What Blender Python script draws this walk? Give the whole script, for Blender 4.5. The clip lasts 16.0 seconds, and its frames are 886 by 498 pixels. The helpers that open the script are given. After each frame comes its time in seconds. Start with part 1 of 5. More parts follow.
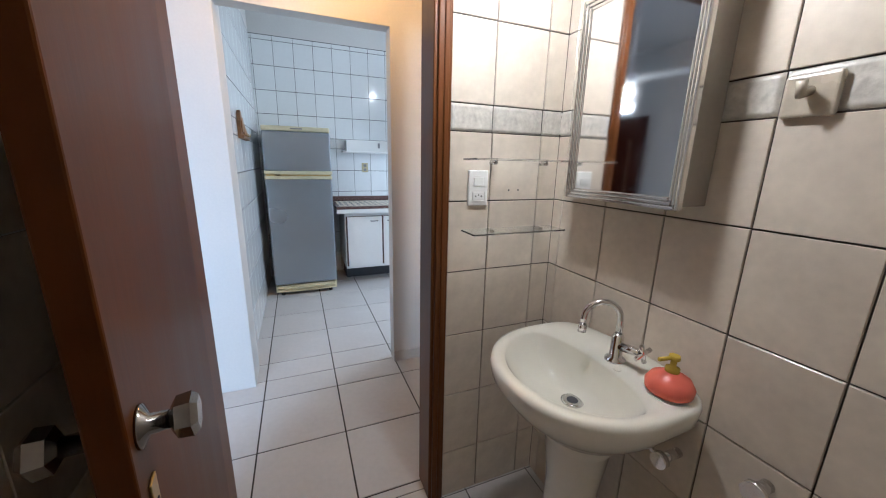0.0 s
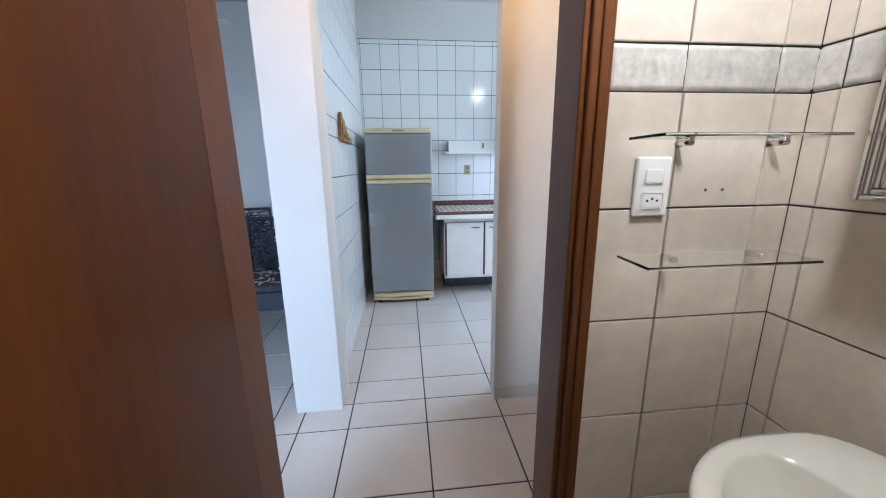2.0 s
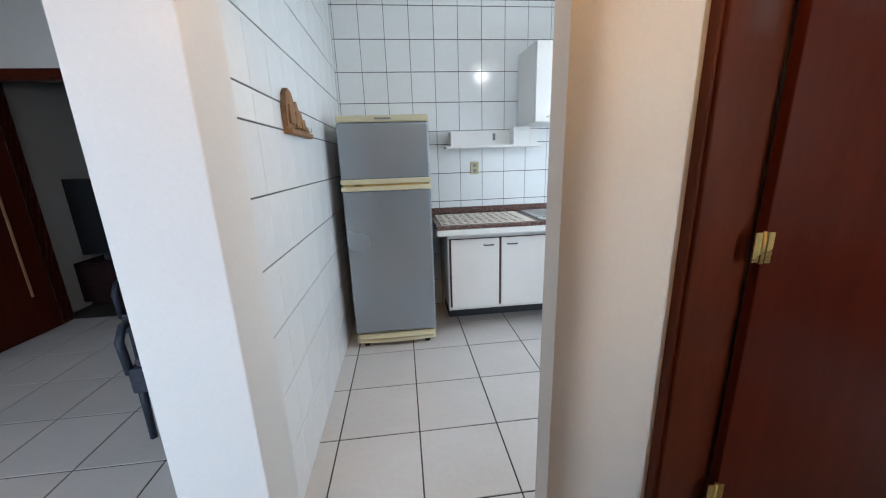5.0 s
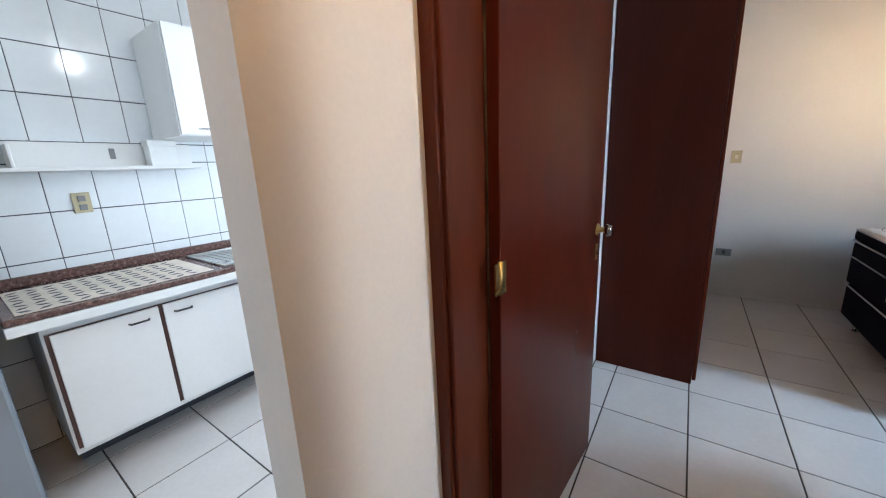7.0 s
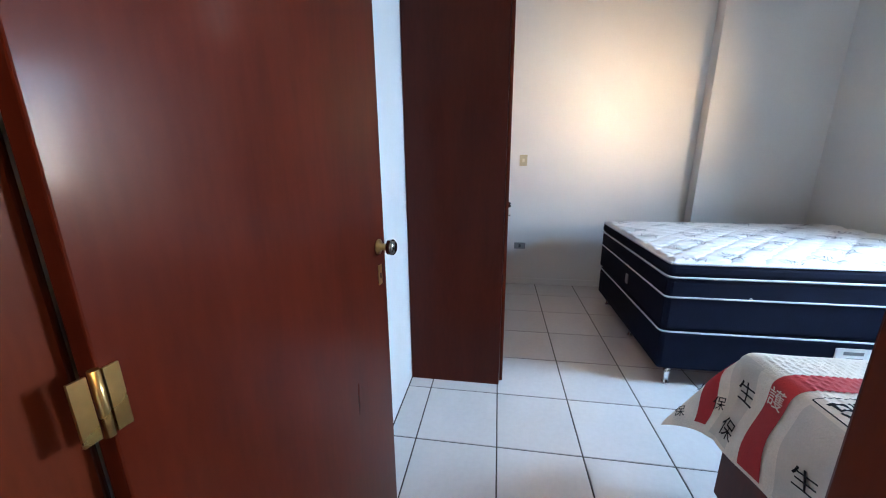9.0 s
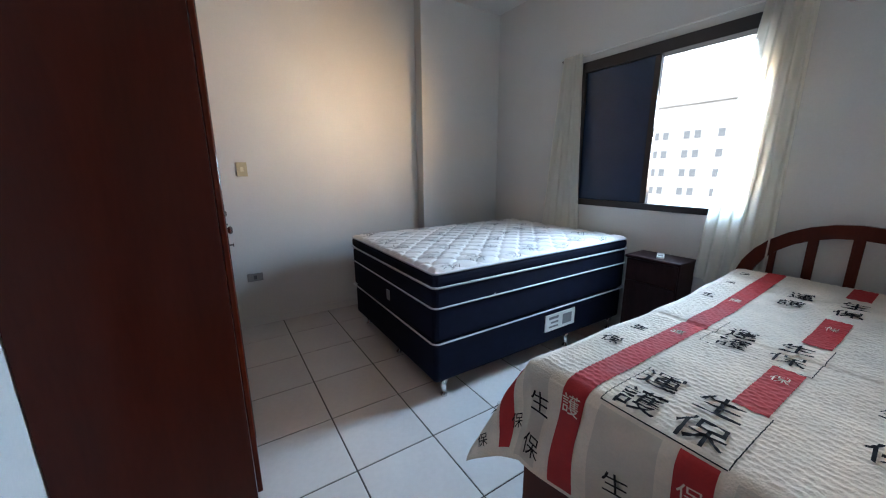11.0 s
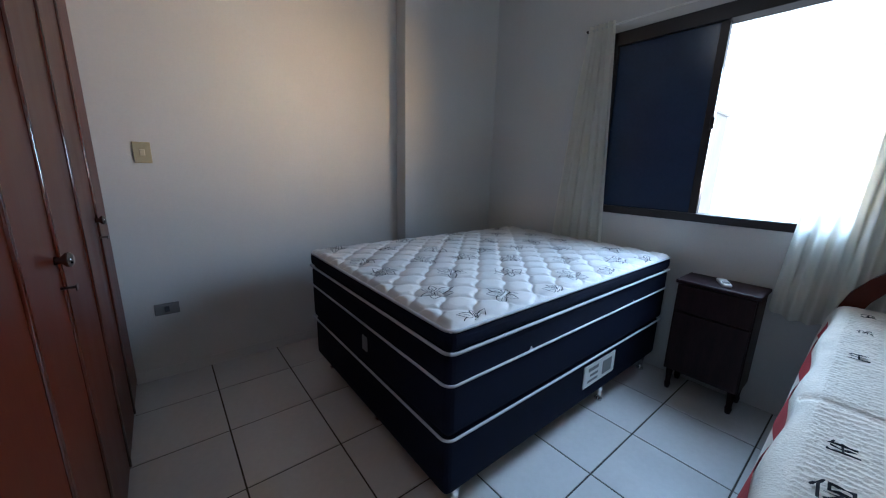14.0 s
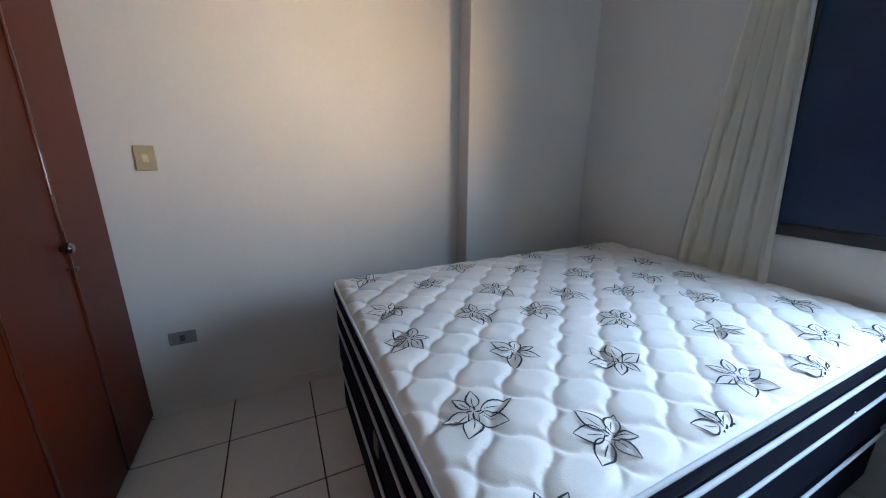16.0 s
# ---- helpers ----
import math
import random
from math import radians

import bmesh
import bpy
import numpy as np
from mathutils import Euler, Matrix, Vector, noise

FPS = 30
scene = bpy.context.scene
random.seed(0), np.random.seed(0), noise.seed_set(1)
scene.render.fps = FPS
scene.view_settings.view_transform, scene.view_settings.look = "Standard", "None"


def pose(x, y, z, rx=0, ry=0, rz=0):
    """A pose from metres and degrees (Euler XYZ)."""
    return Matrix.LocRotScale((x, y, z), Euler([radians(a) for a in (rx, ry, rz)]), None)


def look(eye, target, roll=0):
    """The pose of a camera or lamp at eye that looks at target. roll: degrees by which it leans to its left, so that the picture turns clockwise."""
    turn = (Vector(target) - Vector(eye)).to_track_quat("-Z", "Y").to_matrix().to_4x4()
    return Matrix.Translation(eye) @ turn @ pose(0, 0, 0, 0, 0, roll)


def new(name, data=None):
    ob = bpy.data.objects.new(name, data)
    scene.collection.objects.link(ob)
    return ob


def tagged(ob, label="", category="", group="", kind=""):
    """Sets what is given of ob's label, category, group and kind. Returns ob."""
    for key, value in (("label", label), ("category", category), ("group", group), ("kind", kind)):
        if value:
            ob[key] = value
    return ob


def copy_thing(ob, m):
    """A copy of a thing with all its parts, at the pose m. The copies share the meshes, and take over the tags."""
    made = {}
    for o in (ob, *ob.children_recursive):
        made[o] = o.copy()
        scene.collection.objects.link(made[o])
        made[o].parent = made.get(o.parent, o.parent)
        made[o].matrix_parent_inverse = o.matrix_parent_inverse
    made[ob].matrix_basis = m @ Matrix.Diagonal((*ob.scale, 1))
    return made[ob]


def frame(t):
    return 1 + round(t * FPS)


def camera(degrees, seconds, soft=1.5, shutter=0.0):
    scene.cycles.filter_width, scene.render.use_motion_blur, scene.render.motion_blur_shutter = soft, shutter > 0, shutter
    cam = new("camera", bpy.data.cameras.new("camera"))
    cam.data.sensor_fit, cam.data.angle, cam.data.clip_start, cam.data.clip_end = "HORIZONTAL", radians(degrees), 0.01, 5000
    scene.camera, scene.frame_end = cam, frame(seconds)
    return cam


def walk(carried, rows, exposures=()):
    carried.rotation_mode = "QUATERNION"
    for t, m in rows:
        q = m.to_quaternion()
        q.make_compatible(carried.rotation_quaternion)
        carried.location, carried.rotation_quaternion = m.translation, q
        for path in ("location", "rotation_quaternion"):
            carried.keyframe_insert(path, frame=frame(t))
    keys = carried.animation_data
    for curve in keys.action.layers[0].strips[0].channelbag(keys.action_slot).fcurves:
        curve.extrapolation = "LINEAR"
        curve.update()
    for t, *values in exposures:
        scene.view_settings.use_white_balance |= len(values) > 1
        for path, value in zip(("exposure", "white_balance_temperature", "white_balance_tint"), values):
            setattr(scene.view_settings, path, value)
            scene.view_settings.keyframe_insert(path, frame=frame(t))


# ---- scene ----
cam = camera(102.9, 16.0, 1.1)
METRES, EYE, TILT, LEAN, TURN = 4.9, 1.48, 0.0, 0.0, -24.1
PATH = [
    (0, (1.23, 1.594, 1.382), (1.969, 3.392, 0.911), 1.2),
    (0.5, (1.255, 1.611, 1.372), (1.773, 3.473, 0.859), 1.3),
    (1, (1.273, 1.745, 1.358), (1.695, 3.64, 0.879), 1.3),
    (1.5, (1.272, 1.884, 1.363), (1.631, 3.801, 0.918), 0.3),
    (2, (1.303, 2.009, 1.347), (1.504, 3.947, 0.894), -0.7),
    (2.5, (1.388, 2.175, 1.352), (1.384, 4.118, 0.878), 0.1),
    (3, (1.397, 2.298, 1.338), (1.348, 4.233, 0.836), -0.3),
    (3.5, (1.339, 2.506, 1.37), (1.432, 4.444, 0.884), -1.0),
    (3.7, (1.321, 2.58, 1.364), (1.431, 4.521, 0.893), -1.6),
    (6, (1.391, 3.104, 1.421), (1.964, 4.937, 0.864), -0.7),
    (6.5, (1.414, 3.23, 1.408), (2.625, 4.741, 0.908), 0.2),
    (7, (1.541, 3.359, 1.419), (3.136, 4.48, 0.969), -2.5),
    (7.5, (1.613, 3.373, 1.415), (3.415, 4.082, 0.914), -1.4),
    (8, (1.77, 3.348, 1.411), (3.632, 3.913, 0.95), -1.1),
    (8.5, (1.929, 3.32, 1.404), (3.835, 3.763, 0.988), -0.2),
    (9, (2.033, 3.278, 1.414), (3.948, 3.578, 0.923), -0.5),
    (9.2, (2.096, 3.276, 1.409), (4.045, 3.376, 0.97), -0.6),
    (11.3, (2.601, 3.217, 1.378), (4.203, 2.114, 0.91), -0.5),
    (11.5, (2.612, 3.191, 1.373), (4.186, 2.057, 0.888), -1.0),
    (12, (2.708, 3.133, 1.371), (3.988, 1.659, 0.933), -1.3),
    (12.5, (2.884, 3.137, 1.385), (3.838, 1.444, 0.913), -1.6),
    (13, (3.017, 3.144, 1.391), (3.99, 1.478, 0.863), 0.0),
    (13.5, (3.152, 3.071, 1.373), (4.448, 1.615, 0.924), -0.4),
    (14, (3.355, 2.973, 1.35), (4.875, 1.752, 0.906), 1.4),
    (14.5, (3.519, 2.914, 1.388), (5.142, 1.851, 0.903), 1.9),
    (15, (3.736, 2.828, 1.445), (5.382, 1.82, 0.919), -0.9),
    (15.5, (3.85, 2.736, 1.413), (5.491, 1.75, 0.834), -0.8),
    (16, (3.874, 2.481, 1.422), (5.621, 1.656, 0.902), 0.2),
]
EXPOSURES = [(0.0, -0.36, 5450, 10), (1.0, -0.22, 5450, 10), (1.5, -0.2, 5400, 10), (3.0, -0.25, 5450, 10), (6.0, -0.38, 6150, 10), (7.0, -0.03, 5800, 10), (8.0, 0.3, 5200, 10), (9.0, 0.46, 5350, 10),
             (11.5, -0.5, 5600, 10), (12.5, -0.74, 5600, 10), (14.0, -0.88, 5200, 10), (15.0, -0.66, 5250, 10), (15.5, -0.38, 5350, 10), (16.0, -0.42, 5450, 10)]
walk(cam, [(t, look(eye, target, roll)) for t, eye, target, roll in PATH], EXPOSURES)

# ---- plan ----
CEIL = 3.05           # ceiling height
TILE_TOP = 2.68       # top of the kitchen tiles
DROP = 2.70           # lamp holders hang to here
BX, BY = 2.16, 2.72   # bathroom: sink wall, door wall
HY = 3.82             # hall side of the kitchen wall
RX0, RX1, RY0, RY1 = 2.33, 6.04, 0.33, 3.815   # bedroom
KX, KB, KR = 0.86, 6.20, 3.60                  # kitchen: left wall, back wall, right wall
LX, LY = -2.05, 6.38                           # living room: left wall, back wall

# ---- light ----
world = bpy.data.worlds.new("world")
scene.world = world
world.use_nodes = True
wn = world.node_tree.nodes
sky = wn.new("ShaderNodeTexSky")
sky.sky_type, sky.sun_disc, sky.sun_elevation, sky.sun_rotation = "NISHITA", False, radians(29), radians(-34)
world.node_tree.links.new(sky.outputs["Color"], wn["Background"].inputs["Color"])
wn["Background"].inputs["Strength"].default_value = 0.12


def lamp(name, kind, m, energy, colour, **more):
    data = bpy.data.lights.new(name, kind)
    data.energy, data.color = energy, colour
    if kind == "AREA":
        data.shape, data.size, data.size_y, data.spread = "RECTANGLE", more["size"], more["size_y"], radians(more["spread"])
    if kind == "POINT":
        data.shadow_soft_size = more["size"]
    if kind == "SUN":
        data.angle = radians(0.5)
    ob = new(name, data)
    ob.matrix_world = m
    return ob


lamp("sun", "SUN", look((-12, 18, 12), (0, 0, 0)), 5.0, (1.0, 0.93, 0.82))
lamp("sky_bedroom_window", "AREA", look((3.80, 0.20, 1.70), (3.85, 2.0, 0.78)), 58, (0.64, 0.83, 1.0), size=0.60, size_y=0.95, spread=132)
lamp("facade_light_window", "AREA", look((3.76, 0.19, 1.55), (6.04, 2.15, 1.95)), 11.0, (1.0, 0.62, 0.28), size=0.50, size_y=0.7, spread=46)
lamp("facade_light_window_side", "AREA", look((3.76, 0.19, 1.55), (2.33, 2.0, 1.7)), 18, (1.0, 0.72, 0.42), size=0.50, size_y=0.7, spread=60)
lamp("sky_living_window", "AREA", look((-0.9, 0.25, 1.5), (0.95, 3.5, 0.6)), 48, (0.58, 0.77, 1.0), size=1.9, size_y=1.7, spread=100)
lamp("sky_kitchen_window", "AREA", look((3.57, 5.0, 1.65), (1.5, 5.0, 1.2)), 38, (0.82, 0.92, 1.0), size=1.2, size_y=1.0, spread=180)
lamp("light_hall", "POINT", pose(1.45, 3.35, 2.50), 26, (1.0, 0.52, 0.17), size=0.06)
lamp("light_kitchen", "POINT", pose(2.52, 4.36, 2.47), 11, (1.0, 0.98, 0.94), size=0.05)
lamp("light_bath", "POINT", pose(1.74, 2.28, 1.98), 30, (1.0, 0.92, 0.82), size=0.05)
lamp("light_bedroom", "POINT", pose(4.48, 1.62, 2.41), 1.3, (1.0, 0.88, 0.72), size=0.06)
lamp("light_living", "POINT", pose(-0.375, 4.53, 1.99), 3, (1.0, 0.98, 0.95), size=0.06)


# ---- materials ----
def mat(name, colour, rough=0.5, metal=0.0, vary=0.08, scale=6.0, fine=60.0, bump=0.05, grain=None, random_by=0.0, coat=0.0, dirt=None, spec=0.5):
    """A procedural surface: a base colour, varied by broad stains and fine grain, with matching relief."""
    m = bpy.data.materials.new(name)
    m.use_nodes = True
    t, n, l = m.node_tree, m.node_tree.nodes, m.node_tree.links
    b = n["Principled BSDF"]
    b.inputs["Roughness"].default_value, b.inputs["Metallic"].default_value = rough, metal
    b.inputs["Coat Weight"].default_value, b.inputs["Coat Roughness"].default_value = coat, 0.12
    b.inputs["Specular IOR Level"].default_value = spec
    co = n.new("ShaderNodeTexCoord")
    mp = n.new("ShaderNodeMapping")
    mp.inputs["Scale"].default_value = grain or (1, 1, 1)
    l.new(co.outputs["Object"], mp.inputs["Vector"])
    broad, small = n.new("ShaderNodeTexNoise"), n.new("ShaderNodeTexNoise")
    broad.inputs["Scale"].default_value, small.inputs["Scale"].default_value = scale, fine
    broad.inputs["Detail"].default_value, small.inputs["Detail"].default_value = 3, 4
    for k in (broad, small):
        l.new(mp.outputs["Vector"], k.inputs["Vector"])
    add = n.new("ShaderNodeMath")
    add.operation = "MULTIPLY_ADD"
    l.new(small.outputs["Fac"], add.inputs[0])
    add.inputs[1].default_value = 0.5
    l.new(broad.outputs["Fac"], add.inputs[2])
    mr = n.new("ShaderNodeMapRange")
    mr.inputs["From Min"].default_value, mr.inputs["From Max"].default_value = 0.4, 1.1
    l.new(add.outputs[0], mr.inputs["Value"])
    mix = n.new("ShaderNodeMix")
    mix.data_type = "RGBA"
    dark = dirt or [c * (1 - 2.2 * vary) for c in colour]
    lite = [min(1, c * (1 + vary)) for c in colour]
    mix.inputs[6].default_value, mix.inputs[7].default_value = (*dark, 1), (*lite, 1)
    l.new(mr.outputs[0], mix.inputs[0])
    out = mix.outputs[2]
    if random_by:
        oi, hs, mm = n.new("ShaderNodeObjectInfo"), n.new("ShaderNodeHueSaturation"), n.new("ShaderNodeMapRange")
        mm.inputs["To Min"].default_value, mm.inputs["To Max"].default_value = 1 - random_by, 1 + random_by
        l.new(oi.outputs["Random"], mm.inputs["Value"])
        l.new(mm.outputs[0], hs.inputs["Value"])
        l.new(out, hs.inputs["Color"])
        out = hs.outputs[0]
    l.new(out, b.inputs["Base Color"])
    if bump:
        bp = n.new("ShaderNodeBump")
        bp.inputs["Strength"].default_value, bp.inputs["Distance"].default_value = bump, 0.01
        l.new(add.outputs[0], bp.inputs["Height"])
        l.new(bp.outputs[0], b.inputs["Normal"])
    rr = n.new("ShaderNodeMapRange")
    rr.inputs["To Min"].default_value, rr.inputs["To Max"].default_value = max(0.02, rough - 0.06), min(1, rough + 0.08)
    l.new(broad.outputs["Fac"], rr.inputs["Value"])
    l.new(rr.outputs[0], b.inputs["Roughness"])
    return m


def glow(name, colour, strength):
    m = bpy.data.materials.new(name)
    m.use_nodes = True
    b = m.node_tree.nodes["Principled BSDF"]
    b.inputs["Base Color"].default_value = (*colour, 1)
    b.inputs["Emission Color"].default_value, b.inputs["Emission Strength"].default_value = (*colour, 1), strength
    return m


def clear(name, colour=(0.9, 0.97, 0.93), rough=0.02):
    m = bpy.data.materials.new(name)
    m.use_nodes = True
    b = m.node_tree.nodes["Principled BSDF"]
    b.inputs["Base Color"].default_value = (*colour, 1)
    b.inputs["Transmission Weight"].default_value, b.inputs["Roughness"].default_value = 1.0, rough
    return m


PAINT = mat("wall_paint", (0.66, 0.652, 0.63), 0.75, vary=0.04, scale=1.6, fine=90, bump=0.06)
CEILING = mat("ceiling_paint", (0.74, 0.735, 0.72), 0.85, vary=0.03, scale=1.2, fine=70, bump=0.05)
FLOOR = mat("floor_tile", (0.60, 0.58, 0.56), 0.2, vary=0.05, scale=3.0, fine=40, bump=0.01, random_by=0.03)
GROUT = mat("grout", (0.050, 0.042, 0.036), 0.9, vary=0.2, scale=8, fine=120, bump=0.2)
KGROUT = mat("kitchen_grout", (0.10, 0.105, 0.11), 0.9, vary=0.2, scale=8, fine=120, bump=0.1)
KTILE = mat("kitchen_tile", (0.80, 0.82, 0.82), 0.12, vary=0.03, scale=4, fine=30, bump=0.015, random_by=0.015)
BTILE = mat("bath_tile", (0.66, 0.585, 0.485), 0.2, vary=0.08, scale=9, fine=45, bump=0.02, random_by=0.03)
BORDER = mat("border_tile", (0.60, 0.57, 0.51), 0.22, vary=0.14, scale=30, fine=110, bump=0.12, random_by=0.04)
WOOD = mat("mahogany", (0.072, 0.012, 0.0055), 0.30, vary=0.16, scale=2.2, fine=16, bump=0.02, grain=(4, 4, 0.7), coat=0.06, spec=0.08)
WOOD_J = mat("mahogany_jamb", (0.080, 0.017, 0.007), 0.34, vary=0.16, scale=2.4, fine=20, bump=0.03, grain=(5, 5, 0.7), coat=0.12, spec=0.10)
WOOD_L = mat("varnished_trim", (0.135, 0.047, 0.014), 0.32, vary=0.16, scale=2.4, fine=20, bump=0.03, grain=(5, 5, 0.7), coat=0.10, spec=0.15)
WOOD_B = mat("bath_door_wood", (0.088, 0.026, 0.0045), 0.38, vary=0.18, scale=2.0, fine=16, bump=0.03, grain=(4, 4, 0.6), coat=0.05, spec=0.08)
WARD = mat("wardrobe_wood", (0.060, 0.010, 0.005), 0.32, vary=0.15, scale=2.2, fine=16, bump=0.02, grain=(4, 4, 0.7), coat=0.08, spec=0.12)
WARD_F = mat("wardrobe_front", (0.082, 0.0110, 0.0028), 0.34, vary=0.16, scale=2.2, fine=16, bump=0.02, grain=(4, 4, 0.7), coat=0.10, spec=0.12)
BEAD = mat("polished_bead", (0.085, 0.012, 0.003), 0.2, vary=0.14, scale=2.2, fine=16, bump=0.01, grain=(4, 4, 0.7), coat=1.0, spec=0.5)
DARKWOOD = mat("dark_wood", (0.024, 0.010, 0.011), 0.5, vary=0.25, scale=4, fine=30, bump=0.05, grain=(6, 6, 1), coat=0.05, spec=0.16)
CERAMIC = mat("ceramic", (0.74, 0.72, 0.63), 0.1, vary=0.02, scale=5, fine=40, bump=0.0, coat=0.5)
OLDCHROME = mat("aged_chrome", (0.30, 0.29, 0.28), 0.14, 1.0, vary=0.15, bump=0.01)
CHROME = mat("chrome", (0.75, 0.75, 0.76), 0.1, 1.0, vary=0.05, bump=0.0)
BRASS = mat("brass", (0.62, 0.45, 0.17), 0.28, 1.0, vary=0.12, bump=0.02)
DARKMETAL = mat("dark_metal", (0.10, 0.09, 0.085), 0.35, 1.0, vary=0.15, bump=0.02)
MIRROR = mat("mirror", (0.9, 0.9, 0.9), 0.02, 1.0, vary=0.0, bump=0.0)
ACRYLIC = mat("silvered_plastic", (0.62, 0.60, 0.57), 0.10, 0.85, vary=0.05, bump=0.0, coat=0.6)
WHITE = mat("white_plastic", (0.80, 0.80, 0.77), 0.35, vary=0.03, bump=0.0)
CREAM = mat("cream_plastic", (0.66, 0.60, 0.40), 0.4, vary=0.06, bump=0.01)
BEIGE = mat("beige_plastic", (0.48, 0.42, 0.26), 0.45, vary=0.08, bump=0.01)
GREYPL = mat("grey_plastic", (0.22, 0.22, 0.22), 0.5, vary=0.08, bump=0.01)
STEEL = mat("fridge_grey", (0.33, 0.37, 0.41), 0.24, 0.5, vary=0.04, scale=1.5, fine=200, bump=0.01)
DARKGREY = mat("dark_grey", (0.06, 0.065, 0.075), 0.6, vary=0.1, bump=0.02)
LAMIN = mat("white_laminate", (0.78, 0.77, 0.74), 0.35, vary=0.03, scale=3, bump=0.0)
STONE = mat("brown_granite", (0.16, 0.09, 0.075), 0.25, vary=0.35, scale=60, fine=200, bump=0.02)
NAVY = mat("navy_fabric", (0.0045, 0.0068, 0.020), 0.8, vary=0.2, scale=8, fine=220, bump=0.25, spec=0.12)
PIPING = mat("white_piping", (0.52, 0.53, 0.56), 0.7, vary=0.05, fine=200, bump=0.2)
QUILT = mat("quilted_fabric", (0.74, 0.71, 0.68), 0.8, vary=0.04, scale=14, fine=260, bump=0.12)
INLAY = mat("pale_inlay", (0.40, 0.21, 0.11), 0.4, vary=0.1, grain=(6, 6, 0.7), bump=0.02)
INK = mat("black_print", (0.016, 0.016, 0.019), 0.9, vary=0.1, bump=0.0, spec=0.1)
PRINT = mat("grey_print", (0.045, 0.046, 0.055), 0.9, vary=0.15, bump=0.0, spec=0.1)
COVER = mat("white_bedcover", (0.76, 0.68, 0.575), 0.9, vary=0.09, scale=9, fine=150, bump=0.5)
COVER_G = mat("grey_bedcover", (0.60, 0.545, 0.47), 0.85, vary=0.06, scale=9, fine=160, bump=0.3)
RED = mat("red_print", (0.40, 0.022, 0.026), 0.8, vary=0.1, scale=12, fine=160, bump=0.2)
CURTAIN = mat("curtain", (0.78, 0.77, 0.70), 0.85, vary=0.04, scale=5, fine=200, bump=0.1)
cn, cl_ = CURTAIN.node_tree.nodes, CURTAIN.node_tree.links
see = cn.new("ShaderNodeBsdfTranslucent")
see.inputs["Color"].default_value = (0.86, 0.84, 0.76, 1)
blend = cn.new("ShaderNodeMixShader")
blend.inputs[0].default_value = 0.5
cl_.new(cn["Principled BSDF"].outputs[0], blend.inputs[1])
cl_.new(see.outputs[0], blend.inputs[2])
cl_.new(blend.outputs[0], cn["Material Output"].inputs["Surface"])
HOOKCLAY = mat("aged_ceramic", (0.52, 0.46, 0.36), 0.25, vary=0.12, scale=14, fine=60, bump=0.02, coat=0.2)
MILKY = mat("milky_plastic", (0.56, 0.51, 0.44), 0.18, vary=0.05, bump=0.0, coat=0.3)
MILKY.node_tree.nodes["Principled BSDF"].inputs["Transmission Weight"].default_value = 0.45
EDGING = mat("brown_edging", (0.075, 0.030, 0.022), 0.5, vary=0.15, bump=0.02)
DRAIN = mat("brushed_steel", (0.50, 0.51, 0.49), 0.28, 1.0, vary=0.08, scale=3, fine=160, bump=0.02, grain=(1, 8, 1))
# Gloom of the unlit room past the doorway, put into the wall colour
DIMWALL = mat("unlit_wall_shade", (0.10, 0.085, 0.078), 0.8, vary=0.08, scale=1.4, fine=60, bump=0.06)
# near-black panel, its base colour lifted to blue for the window glare
SHUTTER = mat("window_blackout", (0.024, 0.042, 0.085), 0.22, vary=0.1, scale=3, fine=60, bump=0.01)
ALU = mat("bronze_aluminium", (0.035, 0.03, 0.03), 0.4, 0.4, vary=0.1, bump=0.0)
SOAP = mat("coral_plastic", (0.78, 0.16, 0.11), 0.25, vary=0.05, bump=0.0)
GOLDPL = mat("gold_plastic", (0.62, 0.45, 0.06), 0.25, 0.3, vary=0.05, bump=0.0)
WICKER = mat("wicker", (0.018, 0.024, 0.042), 0.5, vary=0.3, scale=30, fine=150, bump=0.5)
CUSHION = mat("cushion_cloth", (0.05, 0.052, 0.065), 0.9, vary=0.2, scale=20, fine=120, bump=0.2, dirt=(0.02, 0.02, 0.03))
RAWWOOD = mat("raw_wood", (0.30, 0.15, 0.06), 0.6, vary=0.3, scale=10, fine=60, bump=0.2, grain=(1, 4, 1))
BLACK = mat("black_screen", (0.006, 0.006, 0.008), 0.45, vary=0.1, bump=0.0)
RUBBER = mat("black_rubber", (0.02, 0.02, 0.02), 0.7, vary=0.1, bump=0.05)
BULB = glow("lit_bulb", (1.0, 0.96, 0.88), 14.0)
GLASS = clear("shelf_glass", (0.97, 1.0, 0.985))
PANE = clear("window_glass", (0.95, 0.97, 0.97))
SKYCARD = glow("bright_sky", (0.90, 0.96, 1.0), 5.0)
FACADE = mat("far_facade", (0.92, 0.91, 0.89), 0.8, vary=0.06, scale=0.3, fine=3, bump=0.0)
FARWIN = mat("far_window", (0.42, 0.45, 0.48), 0.3, vary=0.1, bump=0.0)
STREET = mat("street", (0.34, 0.31, 0.27), 0.9, vary=0.15, scale=0.2, fine=2, bump=0.0)


# ---- building helpers ----
def box(bm, x0, y0, z0, x1, y1, z1, bevel=0.0, seg=2):
    r = bmesh.ops.create_cube(bm, size=1, matrix=Matrix.Translation(((x0 + x1) / 2, (y0 + y1) / 2, (z0 + z1) / 2)) @ Matrix.Diagonal((x1 - x0, y1 - y0, z1 - z0, 1)))
    if bevel:
        es = list({e for v in r["verts"] for e in v.link_edges})
        bmesh.ops.bevel(bm, geom=es, offset=bevel, segments=seg, profile=0.5, affect="EDGES")
    return bm


def boxed(*a, **k):
    return box(bmesh.new(), *a, **k)


